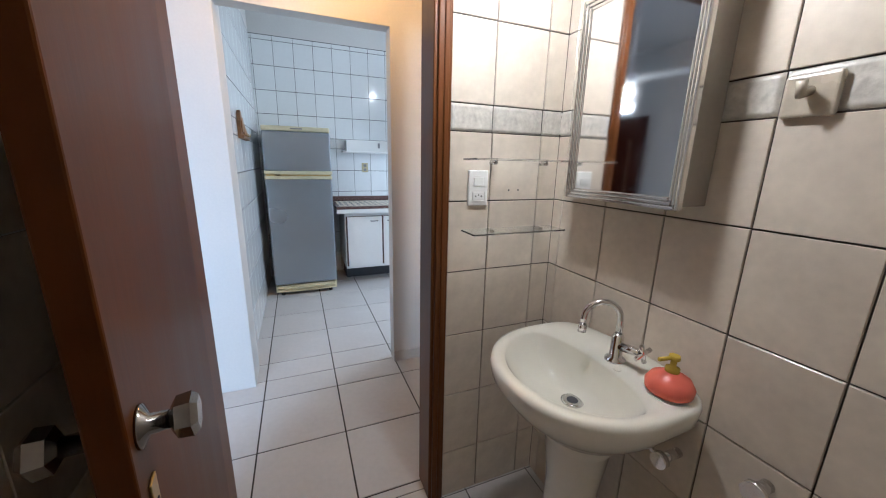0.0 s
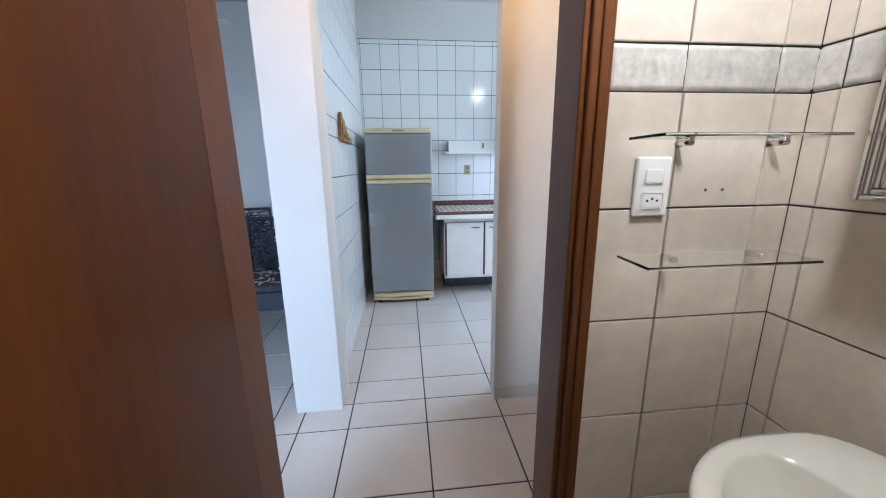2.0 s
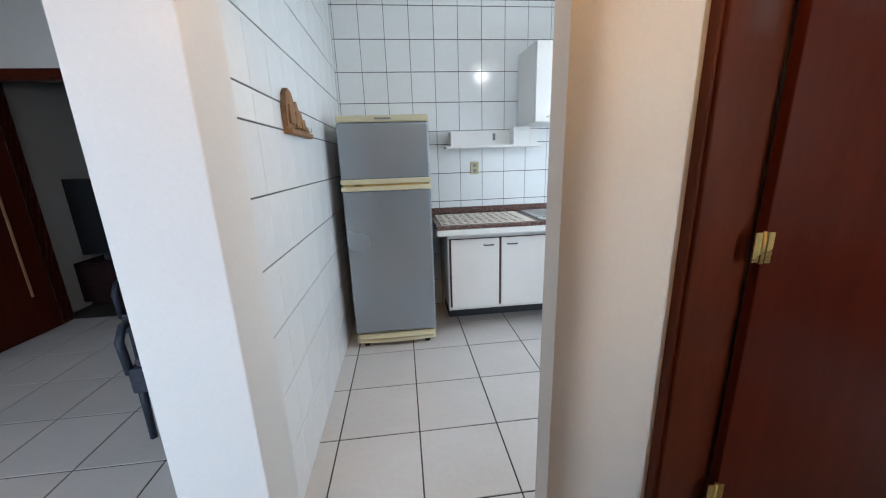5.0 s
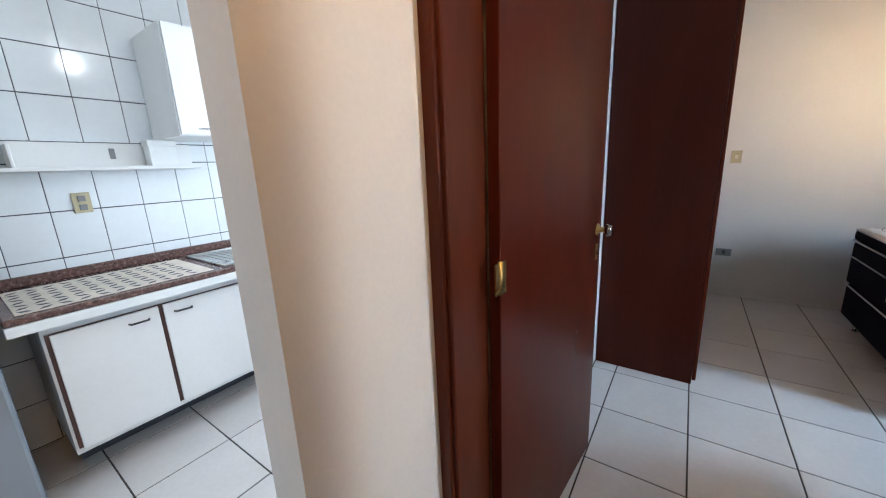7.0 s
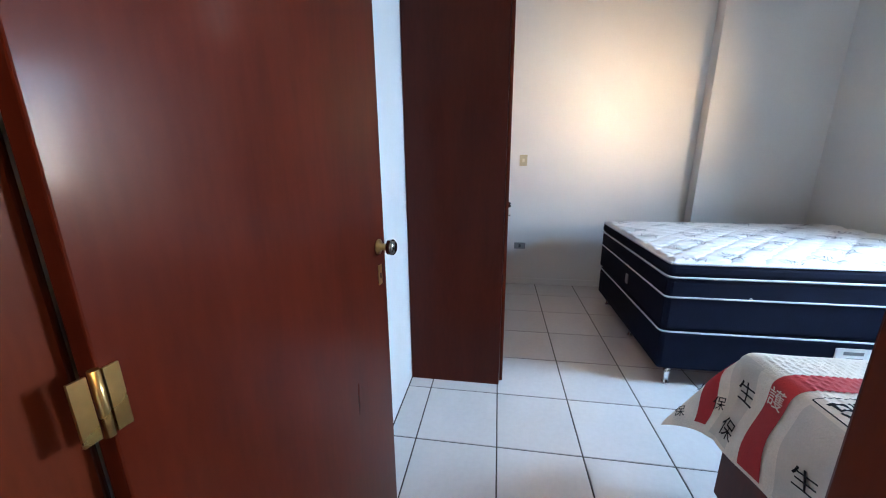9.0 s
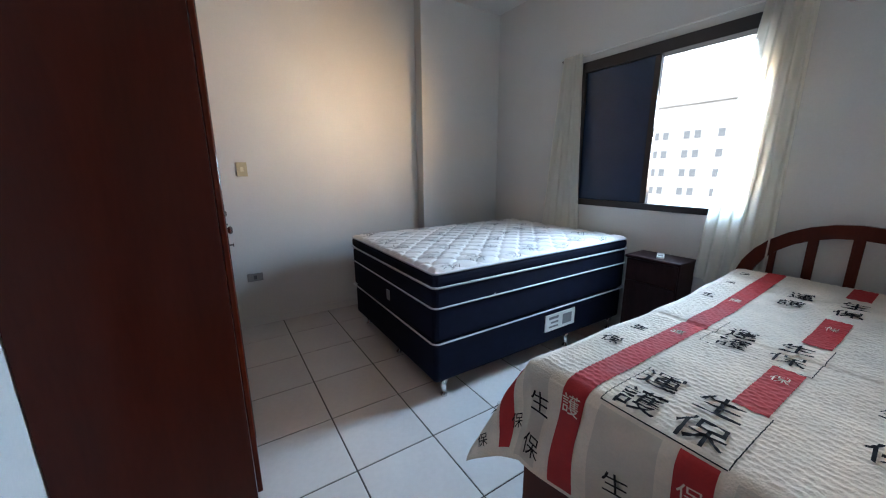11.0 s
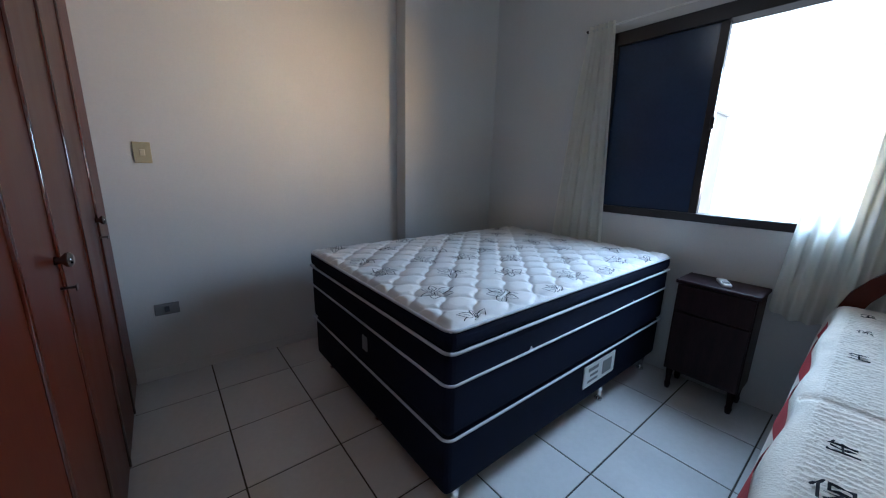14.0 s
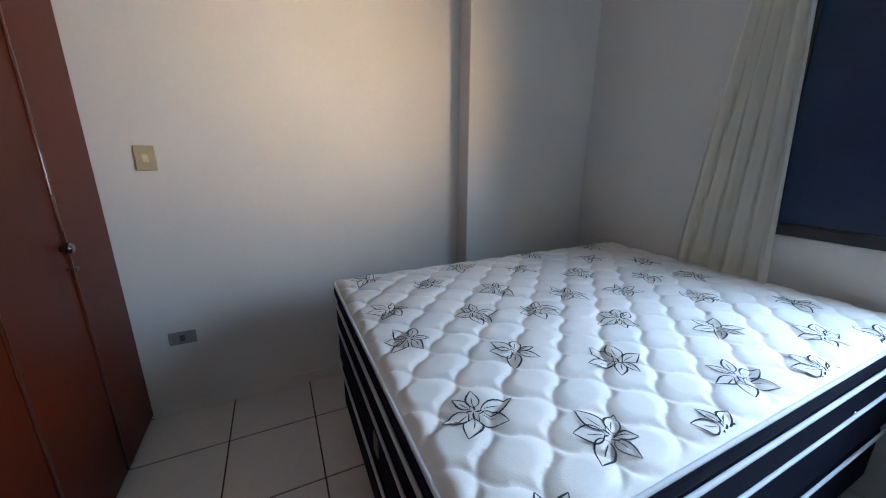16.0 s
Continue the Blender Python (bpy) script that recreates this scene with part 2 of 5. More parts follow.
def tube(bm, points, radius, sides=10, cap=True):
    """A round bar along points; radius may be a list."""
    pts = [Vector(p) for p in points]
    rad = radius if isinstance(radius, (list, tuple)) else [radius] * len(pts)
    rings = []
    side = None
    for i, p in enumerate(pts):
        d = (pts[min(i + 1, len(pts) - 1)] - pts[max(i - 1, 0)]).normalized()
        if side is None:
            side = d.orthogonal().normalized()
        side = (side - d * side.dot(d)).normalized()
        up = d.cross(side)
        rings.append([bm.verts.new(p + rad[i] * (math.cos(2 * math.pi * k / sides) * side + math.sin(2 * math.pi * k / sides) * up)) for k in range(sides)])
    for a, b in zip(rings, rings[1:]):
        for k in range(sides):
            f = bm.faces.new((a[k], a[(k + 1) % sides], b[(k + 1) % sides], b[k]))
            f.smooth = True
    if cap:
        bm.faces.new(rings[0][::-1])
        bm.faces.new(rings[-1])
    return bm


def lathe(profile, centre=(0, 0, 0), sides=24, sx=1.0, sy=1.0):
    """Turned shape: (radius, height) pairs about z."""
    bm = bmesh.new()
    rings = [[bm.verts.new((centre[0] + sx * r * math.cos(2 * math.pi * k / sides), centre[1] + sy * r * math.sin(2 * math.pi * k / sides), centre[2] + z)) for k in range(sides)] for r, z in profile]
    for a, b in zip(rings, rings[1:]):
        for k in range(sides):
            f = bm.faces.new((a[k], a[(k + 1) % sides], b[(k + 1) % sides], b[k]))
            f.smooth = True
    bm.faces.new(rings[0][::-1])
    bm.faces.new(rings[-1])
    return bm


def sheet(fn, nu, nv, flip=False):
    """A grid of quads: fn(i / nu, j / nv) gives the place."""
    bm = bmesh.new()
    g = [[bm.verts.new(fn(i / nu, j / nv)) for j in range(nv + 1)] for i in range(nu + 1)]
    for i in range(nu):
        for j in range(nv):
            q = (g[i][j], g[i + 1][j], g[i + 1][j + 1], g[i][j + 1])
            bm.faces.new(q[::-1] if flip else q).smooth = True
    return bm


def mesh_of(name, bm, material):
    me = bpy.data.meshes.new(name)
    bm.to_mesh(me)
    bm.free()
    me.materials.append(material)
    return me


def part(name, bm, material, parent=None, label=""):
    ob = new(name, mesh_of(name, bm, material))
    if parent:
        ob.parent = parent
        ob.matrix_parent_inverse = parent.matrix_basis.inverted()
    if label:
        ob["label"] = label
    return ob


def piece(name, me, parent, at=(0, 0, 0)):
    """A repeated part on shared mesh data."""
    ob = new(name, me)
    ob.parent = parent
    ob.location = at
    return ob


def thing(name, label, category, at=(0, 0, 0), group=""):
    ob = new(name)
    ob.empty_display_size = 0.1
    ob.location = at
    bpy.context.view_layer.update()
    return tagged(ob, label, category, group)


def solid(name, bm, material, label, kind="structure", category=""):
    return tagged(part(name, bm, material), label, category, "", kind)


# ---- structure ----
W = 0.12
floor_main = solid("floor", boxed(LX - W, -0.0, -0.12, KR + W, 9.2, -0.003), GROUT, "glossy off-white ceramic tile floor with dark joints")
ceiling = solid("ceiling", boxed(LX - W, 0.0, CEIL, RX1 + 0.3, 9.2, CEIL + 0.12), CEILING, "plain white painted ceiling")
floor_bed = solid("floor_bedroom", boxed(KR + W, 0.0, -0.12, RX1 + 0.3, 4.0, -0.003), GROUT, "glossy off-white ceramic tile floor with dark joints")

# bathroom walls: door wall, sink wall, the rest
DX0, DX1, DH = 0.945, 1.648, 2.10
bm = boxed(0.78, BY, 0, DX0 - 0.03, BY + W, CEIL)
box(bm, DX1 + 0.03, BY, 0, BX, BY + W, CEIL)
box(bm, DX0 - 0.03, BY, DH + 0.03, DX1 + 0.03, BY + W, CEIL)
wall_bath_door = solid("wall_bath_door", bm, PAINT, "painted wall with the bathroom door opening, tiled inside")
# wall between bathroom or hall and bedroom, with the bedroom door opening
OY0, OY1 = 2.985, 3.775
bm = boxed(BX, 0.12, 0, RX0, OY0 - 0.03, CEIL)
box(bm, BX, OY1 + 0.03, 0, RX0, HY + 0.10, CEIL)
box(bm, BX, OY0 - 0.03, DH + 0.03, RX0, OY1 + 0.03, CEIL)
wall_bedroom_door = solid("wall_bedroom_door", bm, PAINT, "cream painted wall with the bedroom door opening")
wall_bath_left = solid("wall_bath_left", boxed(0.66, 0.12, 0, 0.78, BY + W, CEIL), PAINT, "painted wall between bathroom and living room")
wall_bath_back = solid("wall_bath_back", boxed(0.78, 0.12, 0, BX, 0.24, CEIL), BTILE, "tiled bathroom end wall")
# kitchen: dividing wall, pillar, back, right
bm = boxed(1.785, HY, 0, BX, HY + 0.10, CEIL)
box(bm, 0.90, HY, 2.14, 1.785, HY + 0.10, CEIL)
wall_hall = solid("wall_hall", bm, PAINT, "cream painted wall between hall and kitchen opening")
pillar = solid("wall_pillar", boxed(0.65, HY, 0, 0.905, HY + 0.22, CEIL, bevel=0.004), PAINT, "white painted pillar at the end of the kitchen wall")
wall_kitchen_left = solid("wall_kitchen_left", boxed(0.70, HY + 0.22, 0, KX - 0.006, KB, TILE_TOP), KGROUT, "white glazed tile kitchen wall with dark joints")
wall_kitchen_back = solid("wall_kitchen_back", boxed(0.70, KB + 0.006, 0, KR, KB + W, TILE_TOP), KGROUT, "white glazed tile kitchen wall with dark joints")
solid("wall_kitchen_left_top", boxed(0.70, HY + 0.22, TILE_TOP, KX - 0.006, KB, CEIL), PAINT, "painted band of wall above the kitchen tiles")
solid("wall_kitchen_back_top", boxed(0.70, KB + 0.006, TILE_TOP, KR, KB + W, CEIL), PAINT, "painted band of wall above the kitchen tiles")
bm = boxed(KR, 3.92, 0, KR + W, KB + W, 1.1)
box(bm, KR, 3.92, 2.2, KR + W, KB + W, CEIL)
box(bm, KR, 3.92, 1.1, KR + W, 4.4, 2.2)
box(bm, KR, 5.6, 1.1, KR + W, KB + W, 2.2)
wall_kitchen_right = solid("wall_kitchen_right", bm, PAINT, "white kitchen wall with a window opening")
# living room
bm = boxed(LX - W, LY, 0, -1.90, LY + W, CEIL)
box(bm, -1.06, LY, 0, 0.70, LY + W, CEIL)
box(bm, -1.90, LY, 2.16, -1.06, LY + W, CEIL)
wall_living_back = solid("wall_living_back", bm, PAINT, "white painted living room wall with a doorway")
wall_living_left = solid("wall_living_left", boxed(LX - W, 0.12, 0, LX, 9.2, CEIL), PAINT, "white painted living room wall")
bm = boxed(LX, 0.12, 0, -1.85, 0.24, CEIL)
box(bm, 0.05, 0.12, 0, 0.66, 0.24, CEIL)
box(bm, -1.85, 0.12, 2.35, 0.05, 0.24, CEIL)
box(bm, -1.85, 0.12, 0, 0.05, 0.24, 0.65)
wall_living_front = solid("wall_living_front", bm, PAINT, "white painted living room wall with a wide window")
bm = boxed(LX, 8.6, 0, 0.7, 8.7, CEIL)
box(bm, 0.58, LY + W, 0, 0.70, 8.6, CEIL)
wall_far_room = solid("wall_far_room", bm, DIMWALL, "plain wall of the unlit room past the living room, gloom in its colour")
# bedroom
WX0, WX1, WZ0, WZ1 = 3.42, 4.765, 1.06, 2.295
bm = boxed(RX0, RY0 - 0.15, 0, WX0, RY0, CEIL)
box(bm, WX1, RY0 - 0.15, 0, RX1, RY0, CEIL)
box(bm, WX0, RY0 - 0.15, 0, WX1, RY0, WZ0)
box(bm, WX0, RY0 - 0.15, WZ1, WX1, RY0, CEIL)
wall_window = solid("wall_window", bm, PAINT, "white painted bedroom wall with a sliding window")
wall_far = solid("wall_far", boxed(RX1, RY0 - 0.15, 0, RX1 + W, RY1 + 0.1, CEIL), PAINT, "white painted bedroom wall")
wall_column = solid("wall_column", boxed(5.905, RY0, 0, RX1, 1.348, CEIL, bevel=0.005), PAINT, "painted structural column boxed into the bedroom corner")
wall_wardrobe = solid("wall_wardrobe", boxed(RX0, RY1, 0, RX1, RY1 + 0.10, CEIL), PAINT, "white painted bedroom wall behind the wardrobe")


# ---- doors ----
def door_frame(name, label, axis, a0, a1, b0, b1, head, material, casing=0.07, proud=0.014, grooved=True):
    """Jamb linings and casings on both faces of an opening a0..a1 along the axis, in a wall b0..b1 thick."""
    t = thing(name, label, "door frame")
    tagged(t, kind="structure")

    def put(p0, p1, q0, q1, z0, z1, nm):
        bm = boxed(*((p0, q0, z0, p1, q1, z1) if axis == "x" else (q0, p0, z0, q1, p1, z1)), bevel=0.004)
        part(nm, bm, material, t)
    put(a0 - 0.03, a0, b0 - 0.002, b1 + 0.002, 0, head + 0.03, "jamb")
    put(a1, a1 + 0.03, b0 - 0.002, b1 + 0.002, 0, head + 0.03, "jamb")
    put(a0, a1, b0 - 0.002, b1 + 0.002, head, head + 0.03, "head_jamb")
    for q0, q1 in ((b0 - proud, b0), (b1, b1 + proud)):
        put(a0 - 0.012 - casing, a0 - 0.012, q0, q1, 0, head + 0.012, "casing")
        put(a1 + 0.012, a1 + 0.012 + casing, q0, q1, 0, head + 0.012, "casing")
        put(a0 - 0.012 - casing, a1 + 0.012 + casing, q0, q1, head + 0.012, head + 0.012 + casing, "head_casing")
        if grooved:
            m0 = q0 - 0.006 if q0 < b0 else q1
            put(a1 + 0.03, a1 + 0.048, m0, m0 + 0.006, 0, head + 0.02, "moulding")
    return t


def knob_set(leaf, x, z, y_face, sign, metal=BRASS, hexed=True):
    """A rose, a spindle and a knob, on the face at y_face."""
    def turned(prof, sides):
        bm = lathe(prof, sides=sides)
        bmesh.ops.transform(bm, matrix=Matrix.Translation((x, y_face, z)) @ Matrix.Rotation(radians(-90 * sign), 4, "X"), verts=bm.verts)
        return bm
    k = part("handle", turned([(0.026, 0), (0.026, 0.004), (0.012, 0.010), (0.011, 0.035)], 18), metal, leaf, "brass door knob with a dark neck")
    bm = turned([(0.014, 0.030), (0.025, 0.036), (0.027, 0.052), (0.021, 0.059)], 6 if hexed else 16)
    for f in bm.faces:
        f.smooth = not hexed
    part("knob", bm, metal if hexed else OLDCHROME, k)


def key_plate(leaf, x, z, y_face, sign):
    bm = boxed(x - 0.013, min(y_face, y_face + sign * 0.003), z - 0.035, x + 0.013, max(y_face, y_face + sign * 0.003), z + 0.035, bevel=0.001)
    p = part("key_plate", bm, BRASS, leaf)
    part("keyhole", boxed(x - 0.003, min(y_face, y_face + sign * 0.005), z - 0.012, x + 0.003, max(y_face, y_face + sign * 0.005), z + 0.006), DARKMETAL, p)


def hinge(leaf, z, y, name="hinge"):
    bm = tube(bmesh.new(), [(0, y, z - 0.045), (0, y, z + 0.045)], 0.006)
    box(bm, -0.028, y - 0.004, z - 0.040, -0.010, y + 0.000, z + 0.043)
    box(bm, 0.007, y - 0.004, z - 0.043, 0.024, y + 0.000, z + 0.043)
    part(name, bm, BRASS, leaf, "worn brass hinge")


def door_leaf(name, label, width, height, material, thick=0.035):
    """A leaf in its own frame: hinge edge at x = 0, faces at y = 0 and y = -thick."""
    t = thing(name, label, "door")
    part("panel", boxed(0.004, -thick, 0.008, width, 0, height, bevel=0.003), material, t)
    return t


def place(t, x, y, angle):
    t.matrix_basis = pose(x, y, 0, 0, 0, angle)
    return t


door_frame("door_frame_bath", "varnished dark brown wooden bathroom door frame", "x", DX0, DX1, BY, BY + W, DH, WOOD_L, 0.046)
leaf = door_leaf("door_bath", "varnished brown wooden bathroom door standing open", 0.70, 2.09, WOOD_B)
knob_set(leaf, 0.658, 1.075, 0.0, 1, OLDCHROME)
knob_set(leaf, 0.658, 1.075, -0.035, -1, OLDCHROME)
key_plate(leaf, 0.658, 0.965, 0.0, 1)
for z in (0.25, 1.05, 1.85):
    hinge(leaf, z, -0.037)
place(leaf, 0.955, 2.705, -82.7)

door_frame("door_frame_bedroom", "glossy mahogany bedroom door frame", "y", OY0, OY1, BX, RX0, DH, WOOD_J, 0.062, 0.014, False)
leaf = door_leaf("door_bedroom", "glossy dark mahogany bedroom door standing open", 0.86, 2.09, WOOD)
knob_set(leaf, 0.808, 1.133, -0.035, -1, BRASS, False)
key_plate(leaf, 0.808, 1.035, -0.035, -1)
for z in (0.29, 1.135, 1.86):
    hinge(leaf, z, -0.037)
place(leaf, RX0 + 0.003, OY1 + 0.0, -5.0)

door_frame("door_frame_living", "dark mahogany doorway frame in the living room", "x", -1.90, -1.06, LY, LY + W, 2.13, WOOD)
leaf = door_leaf("door_living", "dark mahogany entrance door standing open with two pale inlay strips", 0.84, 2.12, WOOD)
for x in (0.17, 0.60):
    part("inlay_strip", boxed(x, 0.001, 0.35, x + 0.022, 0.006, 1.80, bevel=0.002), INLAY, leaf, "pale wooden inlay strip")
knob_set(leaf, 0.77, 1.07, 0.0, 1, DARKMETAL, False)
place(leaf, -1.885, LY - 0.012, -93)

# ---- kitchen ----
fr = thing("refrigerator", "grey two-door refrigerator with cream trim bands", "refrigerator", (1.25, 5.45, 0))
FX0, FX1, FY = 0.945, 1.563, 5.44
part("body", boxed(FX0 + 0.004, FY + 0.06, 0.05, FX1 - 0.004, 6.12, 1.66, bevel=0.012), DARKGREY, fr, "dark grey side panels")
part("top_cap", boxed(FX0, FY + 0.005, 1.655, FX1, 6.12, 1.70, bevel=0.012), CREAM, fr, "cream plastic top")
part("freezer_door", boxed(FX0, FY, 1.275, FX1, FY + 0.058, 1.652, bevel=0.014), STEEL, fr)
part("fridge_door", boxed(FX0, FY, 0.115, FX1, FY + 0.058, 1.205, bevel=0.014), STEEL, fr)
part("handle_band", boxed(FX0 - 0.004, FY - 0.012, 1.246, FX1 + 0.004, FY + 0.05, 1.280, bevel=0.006), CREAM, fr, "cream handle trim")
part("handle_band", boxed(FX0 - 0.004, FY - 0.012, 1.200, FX1 + 0.004, FY + 0.05, 1.232, bevel=0.006), CREAM, fr, "cream handle trim")
part("door_gap", boxed(FX0 + 0.01, FY + 0.004, 1.230, FX1 - 0.01, FY + 0.04, 1.248), BRASS, fr, "tan gap between the handles")
part("badge", boxed(1.20, FY - 0.001, 1.672, 1.31, FY + 0.010, 1.684, bevel=0.003), GREYPL, fr)
for z in (0.035, 0.072):
    def grille(u, v, z=z):
        x = FX0 + 0.004 + (FX1 - FX0 - 0.008) * u
        return (x, FY - 0.014 + 0.09 * abs(u - 0.5) ** 2 + 0.05 * (v > 0.5), z + 0.032 * (0 if v in (0, 1) else 1) * 0 + 0.032 * v)
    part("plinth_grille", box(sheet(grille, 16, 1), FX0 + 0.02, FY + 0.012, z, FX1 - 0.02, FY + 0.06, z + 0.030, bevel=0.004), CREAM, fr, "cream plinth slat")
for x in (FX0 + 0.07, FX1 - 0.07):
    part("foot", lathe([(0.02, 0), (0.02, 0.012), (0.012, 0.036)], (x, FY + 0.04, 0), 12), RUBBER, fr)

CX0, CX1, CY = 1.70, 3.55, 5.56
cab = thing("base_cabinet", "white laminate kitchen base cabinet with dark handles", "cabinet", (2.6, 5.8, 0))
# added dark block: fills the gap below the cabinet with its shade
part("plinth", boxed(CX0 + 0.02, 5.86, 0, CX1, KB - 0.012, 0.19), DARKGREY, cab, "dark recessed block standing for the shade under the cabinet")
bm = boxed(CX0 - 0.012, CY + 0.02, 0.19, CX1, KB - 0.012, 0.83)
part("body", bm, LAMIN, cab)
for i in range(4):
    x0 = CX0 + 0.012 + i * 0.405
    d = part("door", boxed(x0, CY - 0.002, 0.215, x0 + 0.385, CY + 0.018, 0.785, bevel=0.003), LAMIN, cab)
    hx = x0 + (0.30 if i % 2 == 0 else 0.085)
    bm = tube(bmesh.new(), [(hx - 0.04, CY, 0.735), (hx - 0.036, CY - 0.02, 0.735), (hx + 0.036, CY - 0.02, 0.735), (hx + 0.04, CY, 0.735)], 0.005, 8)
    part("handle", bm, DARKMETAL, d, "dark metal bar handle")
part("edge_gap", boxed(CX0 - 0.002, CY + 0.008, 0.222, CX1 - 0.02, CY + 0.0195, 0.79), EDGING, cab, "dark red-brown door edging")

top = thing("countertop", "worn brown granite kitchen countertop", "countertop", (2.6, 5.8, 0.86))
part("slab", boxed(CX0 - 0.10, CY - 0.05, 0.876, CX1, KB - 0.012, 0.905, bevel=0.006), STONE, top)
part("front_edge", boxed(CX0 - 0.10, CY - 0.058, 0.832, CX1, CY - 0.020, 0.8755, bevel=0.003), WHITE, top, "pale edging under the slab")
part("backsplash", boxed(CX0 - 0.10, KB - 0.032, 0.9055, CX1, KB - 0.011, 0.96, bevel=0.004), STONE, top)

clo = thing("counter_mat", "white mat with a grey leaf pattern on the countertop", "mat", (2.0, 5.7, 0.906))
part("cloth", boxed(CX0 - 0.06, CY - 0.01, 0.9065, CX0 + 0.68, KB - 0.12, 0.9105, bevel=0.001), COVER, clo)
lm = bpy.data.meshes.new("leaf_print")
lm.from_pydata([(-0.030, 0, 0), (0, -0.014, 0), (0.030, 0, 0), (0, 0.014, 0)], [], [(0, 1, 2, 3)])
lm.materials.append(DARKGREY)
for i in range(11):
    for j in range(8):
        o = piece("leaf_print", lm, clo, (CX0 - 0.03 + i * 0.062 - 2.0, CY + 0.02 + j * 0.062 - 5.7, 0.0057))
        o.rotation_euler.z = 0.7 if (i + j) % 2 else -0.7

sink = thing("kitchen_sink", "brushed steel sink top set in the countertop", "sink", (2.75, 5.8, 0.906))
K0, K1, KF, KK = CX0 + 0.74, CX1 - 0.08, CY + 0.0, KB - 0.10
bm = boxed(K0, KF, 0.9055, K1, KF + 0.03, 0.917, bevel=0.003)
box(bm, K0, KK - 0.03, 0.9055, K1, KK, 0.917, bevel=0.003)
box(bm, K0, KF + 0.03, 0.9055, K0 + 0.03, KK - 0.03, 0.917, bevel=0.003)
box(bm, K1 - 0.03, KF + 0.03, 0.9055, K1, KK - 0.03, 0.917, bevel=0.003)
part("rim", bm, DRAIN, sink)
part("drainboard", boxed(K0 + 0.03, KF + 0.03, 0.9055, K1 - 0.03, KK - 0.03, 0.910), DRAIN, sink)
for k in range(9):
    x = K0 + 0.07 + 0.04 * k
    part("drain_rib", boxed(x, KF + 0.06, 0.9102, x + 0.012, KK - 0.06, 0.9135, bevel=0.0015), DRAIN, sink)
part("waste", lathe([(0.04, 0.9102), (0.042, 0.914), (0.03, 0.915)], (K1 - 0.28, (KF + KK) / 2, 0), 18), DARKMETAL, sink)

sh = thing("wall_shelf", "small white spice shelf on the kitchen wall", "shelf", (2.0, 6.15, 1.5))
part("board", boxed(1.755, KB - 0.15, 1.485, 2.62, KB - 0.002, 1.505, bevel=0.004), LAMIN, sh)
part("back_panel", boxed(1.80, KB - 0.018, 1.505, 2.62, KB - 0.002, 1.64, bevel=0.004), LAMIN, sh)
part("end_panel", boxed(1.80, KB - 0.14, 1.505, 1.815, KB - 0.018, 1.62, bevel=0.004), LAMIN, sh)
part("hook_plate", boxed(2.20, KB - 0.022, 1.55, 2.225, KB - 0.018, 1.61), GREYPL, sh)
bx = thing("small_box", "small white box on the kitchen shelf", "box", (2.42, 6.1, 1.505))
part("carton", boxed(2.36, KB - 0.13, 1.5055, 2.50, KB - 0.03, 1.65, bevel=0.003), WHITE, bx)
part("lid", boxed(2.355, KB - 0.135, 1.62, 2.505, KB - 0.025, 1.655, bevel=0.003), WHITE, bx)
uc = thing("wall_cabinet", "white laminate kitchen wall cabinet", "cabinet", (2.8, 5.95, 1.6))
part("body", boxed(2.43, 5.78, 1.66, 3.47, KB - 0.006, 2.25, bevel=0.003), LAMIN, uc)
for i in range(2):
    d = part("door", boxed(2.435 + i * 0.515, 5.76, 1.665, 2.945 + i * 0.515, 5.778, 2.245, bevel=0.003), LAMIN, uc)
    hx = 2.57 + i * 0.52
    part("handle", tube(bmesh.new(), [(hx - 0.04, 5.762, 1.70), (hx - 0.036, 5.742, 1.70), (hx + 0.036, 5.742, 1.70), (hx + 0.04, 5.762, 1.70)], 0.005, 8), CHROME, d)
so = thing("wall_outlet", "beige plastic double wall outlet", "outlet", (2.03, KB, 1.31))
part("plate", boxed(1.995, KB - 0.010, 1.255, 2.072, KB - 0.001, 1.368, bevel=0.003), BEIGE, so)
for z in (1.285, 1.335):
    part("socket", boxed(2.018, KB - 0.013, z - 0.016, 2.05, KB - 0.010, z + 0.016, bevel=0.003), GREYPL, so)
kl = thing("ceiling_light", "two-bulb kitchen ceiling light, lit", "ceiling light", (2.6, 4.36, CEIL), "ceiling lamps")
part("canopy", boxed(2.35, 4.30, DROP - 0.03, 2.85, 4.42, DROP - 0.001, bevel=0.01), WHITE, kl)
part("rod", tube(bmesh.new(), [(2.6, 4.36, DROP - 0.01), (2.6, 4.36, CEIL - 0.001)], 0.01), WHITE, kl)
for x in (2.47, 2.73):
    part("bulb", lathe([(0.018, -0.03), (0.02, -0.06), (0.045, -0.10), (0.045, -0.13), (0.02, -0.16)], (x, 4.36, DROP), 16), BULB, kl)

wd = thing("wall_ornament", "small carved wooden house plaque on the kitchen wall", "ornament", (0.87, 4.8, 1.55))
bm = bmesh.new()
prof = [(4.60, 1.53), (5.03, 1.53), (5.01, 1.552), (4.965, 1.556), (4.955, 1.585), (4.915, 1.582), (4.90, 1.615), (4.855, 1.612), (4.845, 1.645), (4.80, 1.65), (4.775, 1.685), (4.735, 1.672), (4.70, 1.715), (4.655, 1.725), (4.62, 1.70), (4.615, 1.655), (4.595, 1.65)]
f = bm.faces.new([bm.verts.new((KX + 0.002, y, z)) for y, z in prof])
ex = bmesh.ops.extrude_face_region(bm, geom=[f])
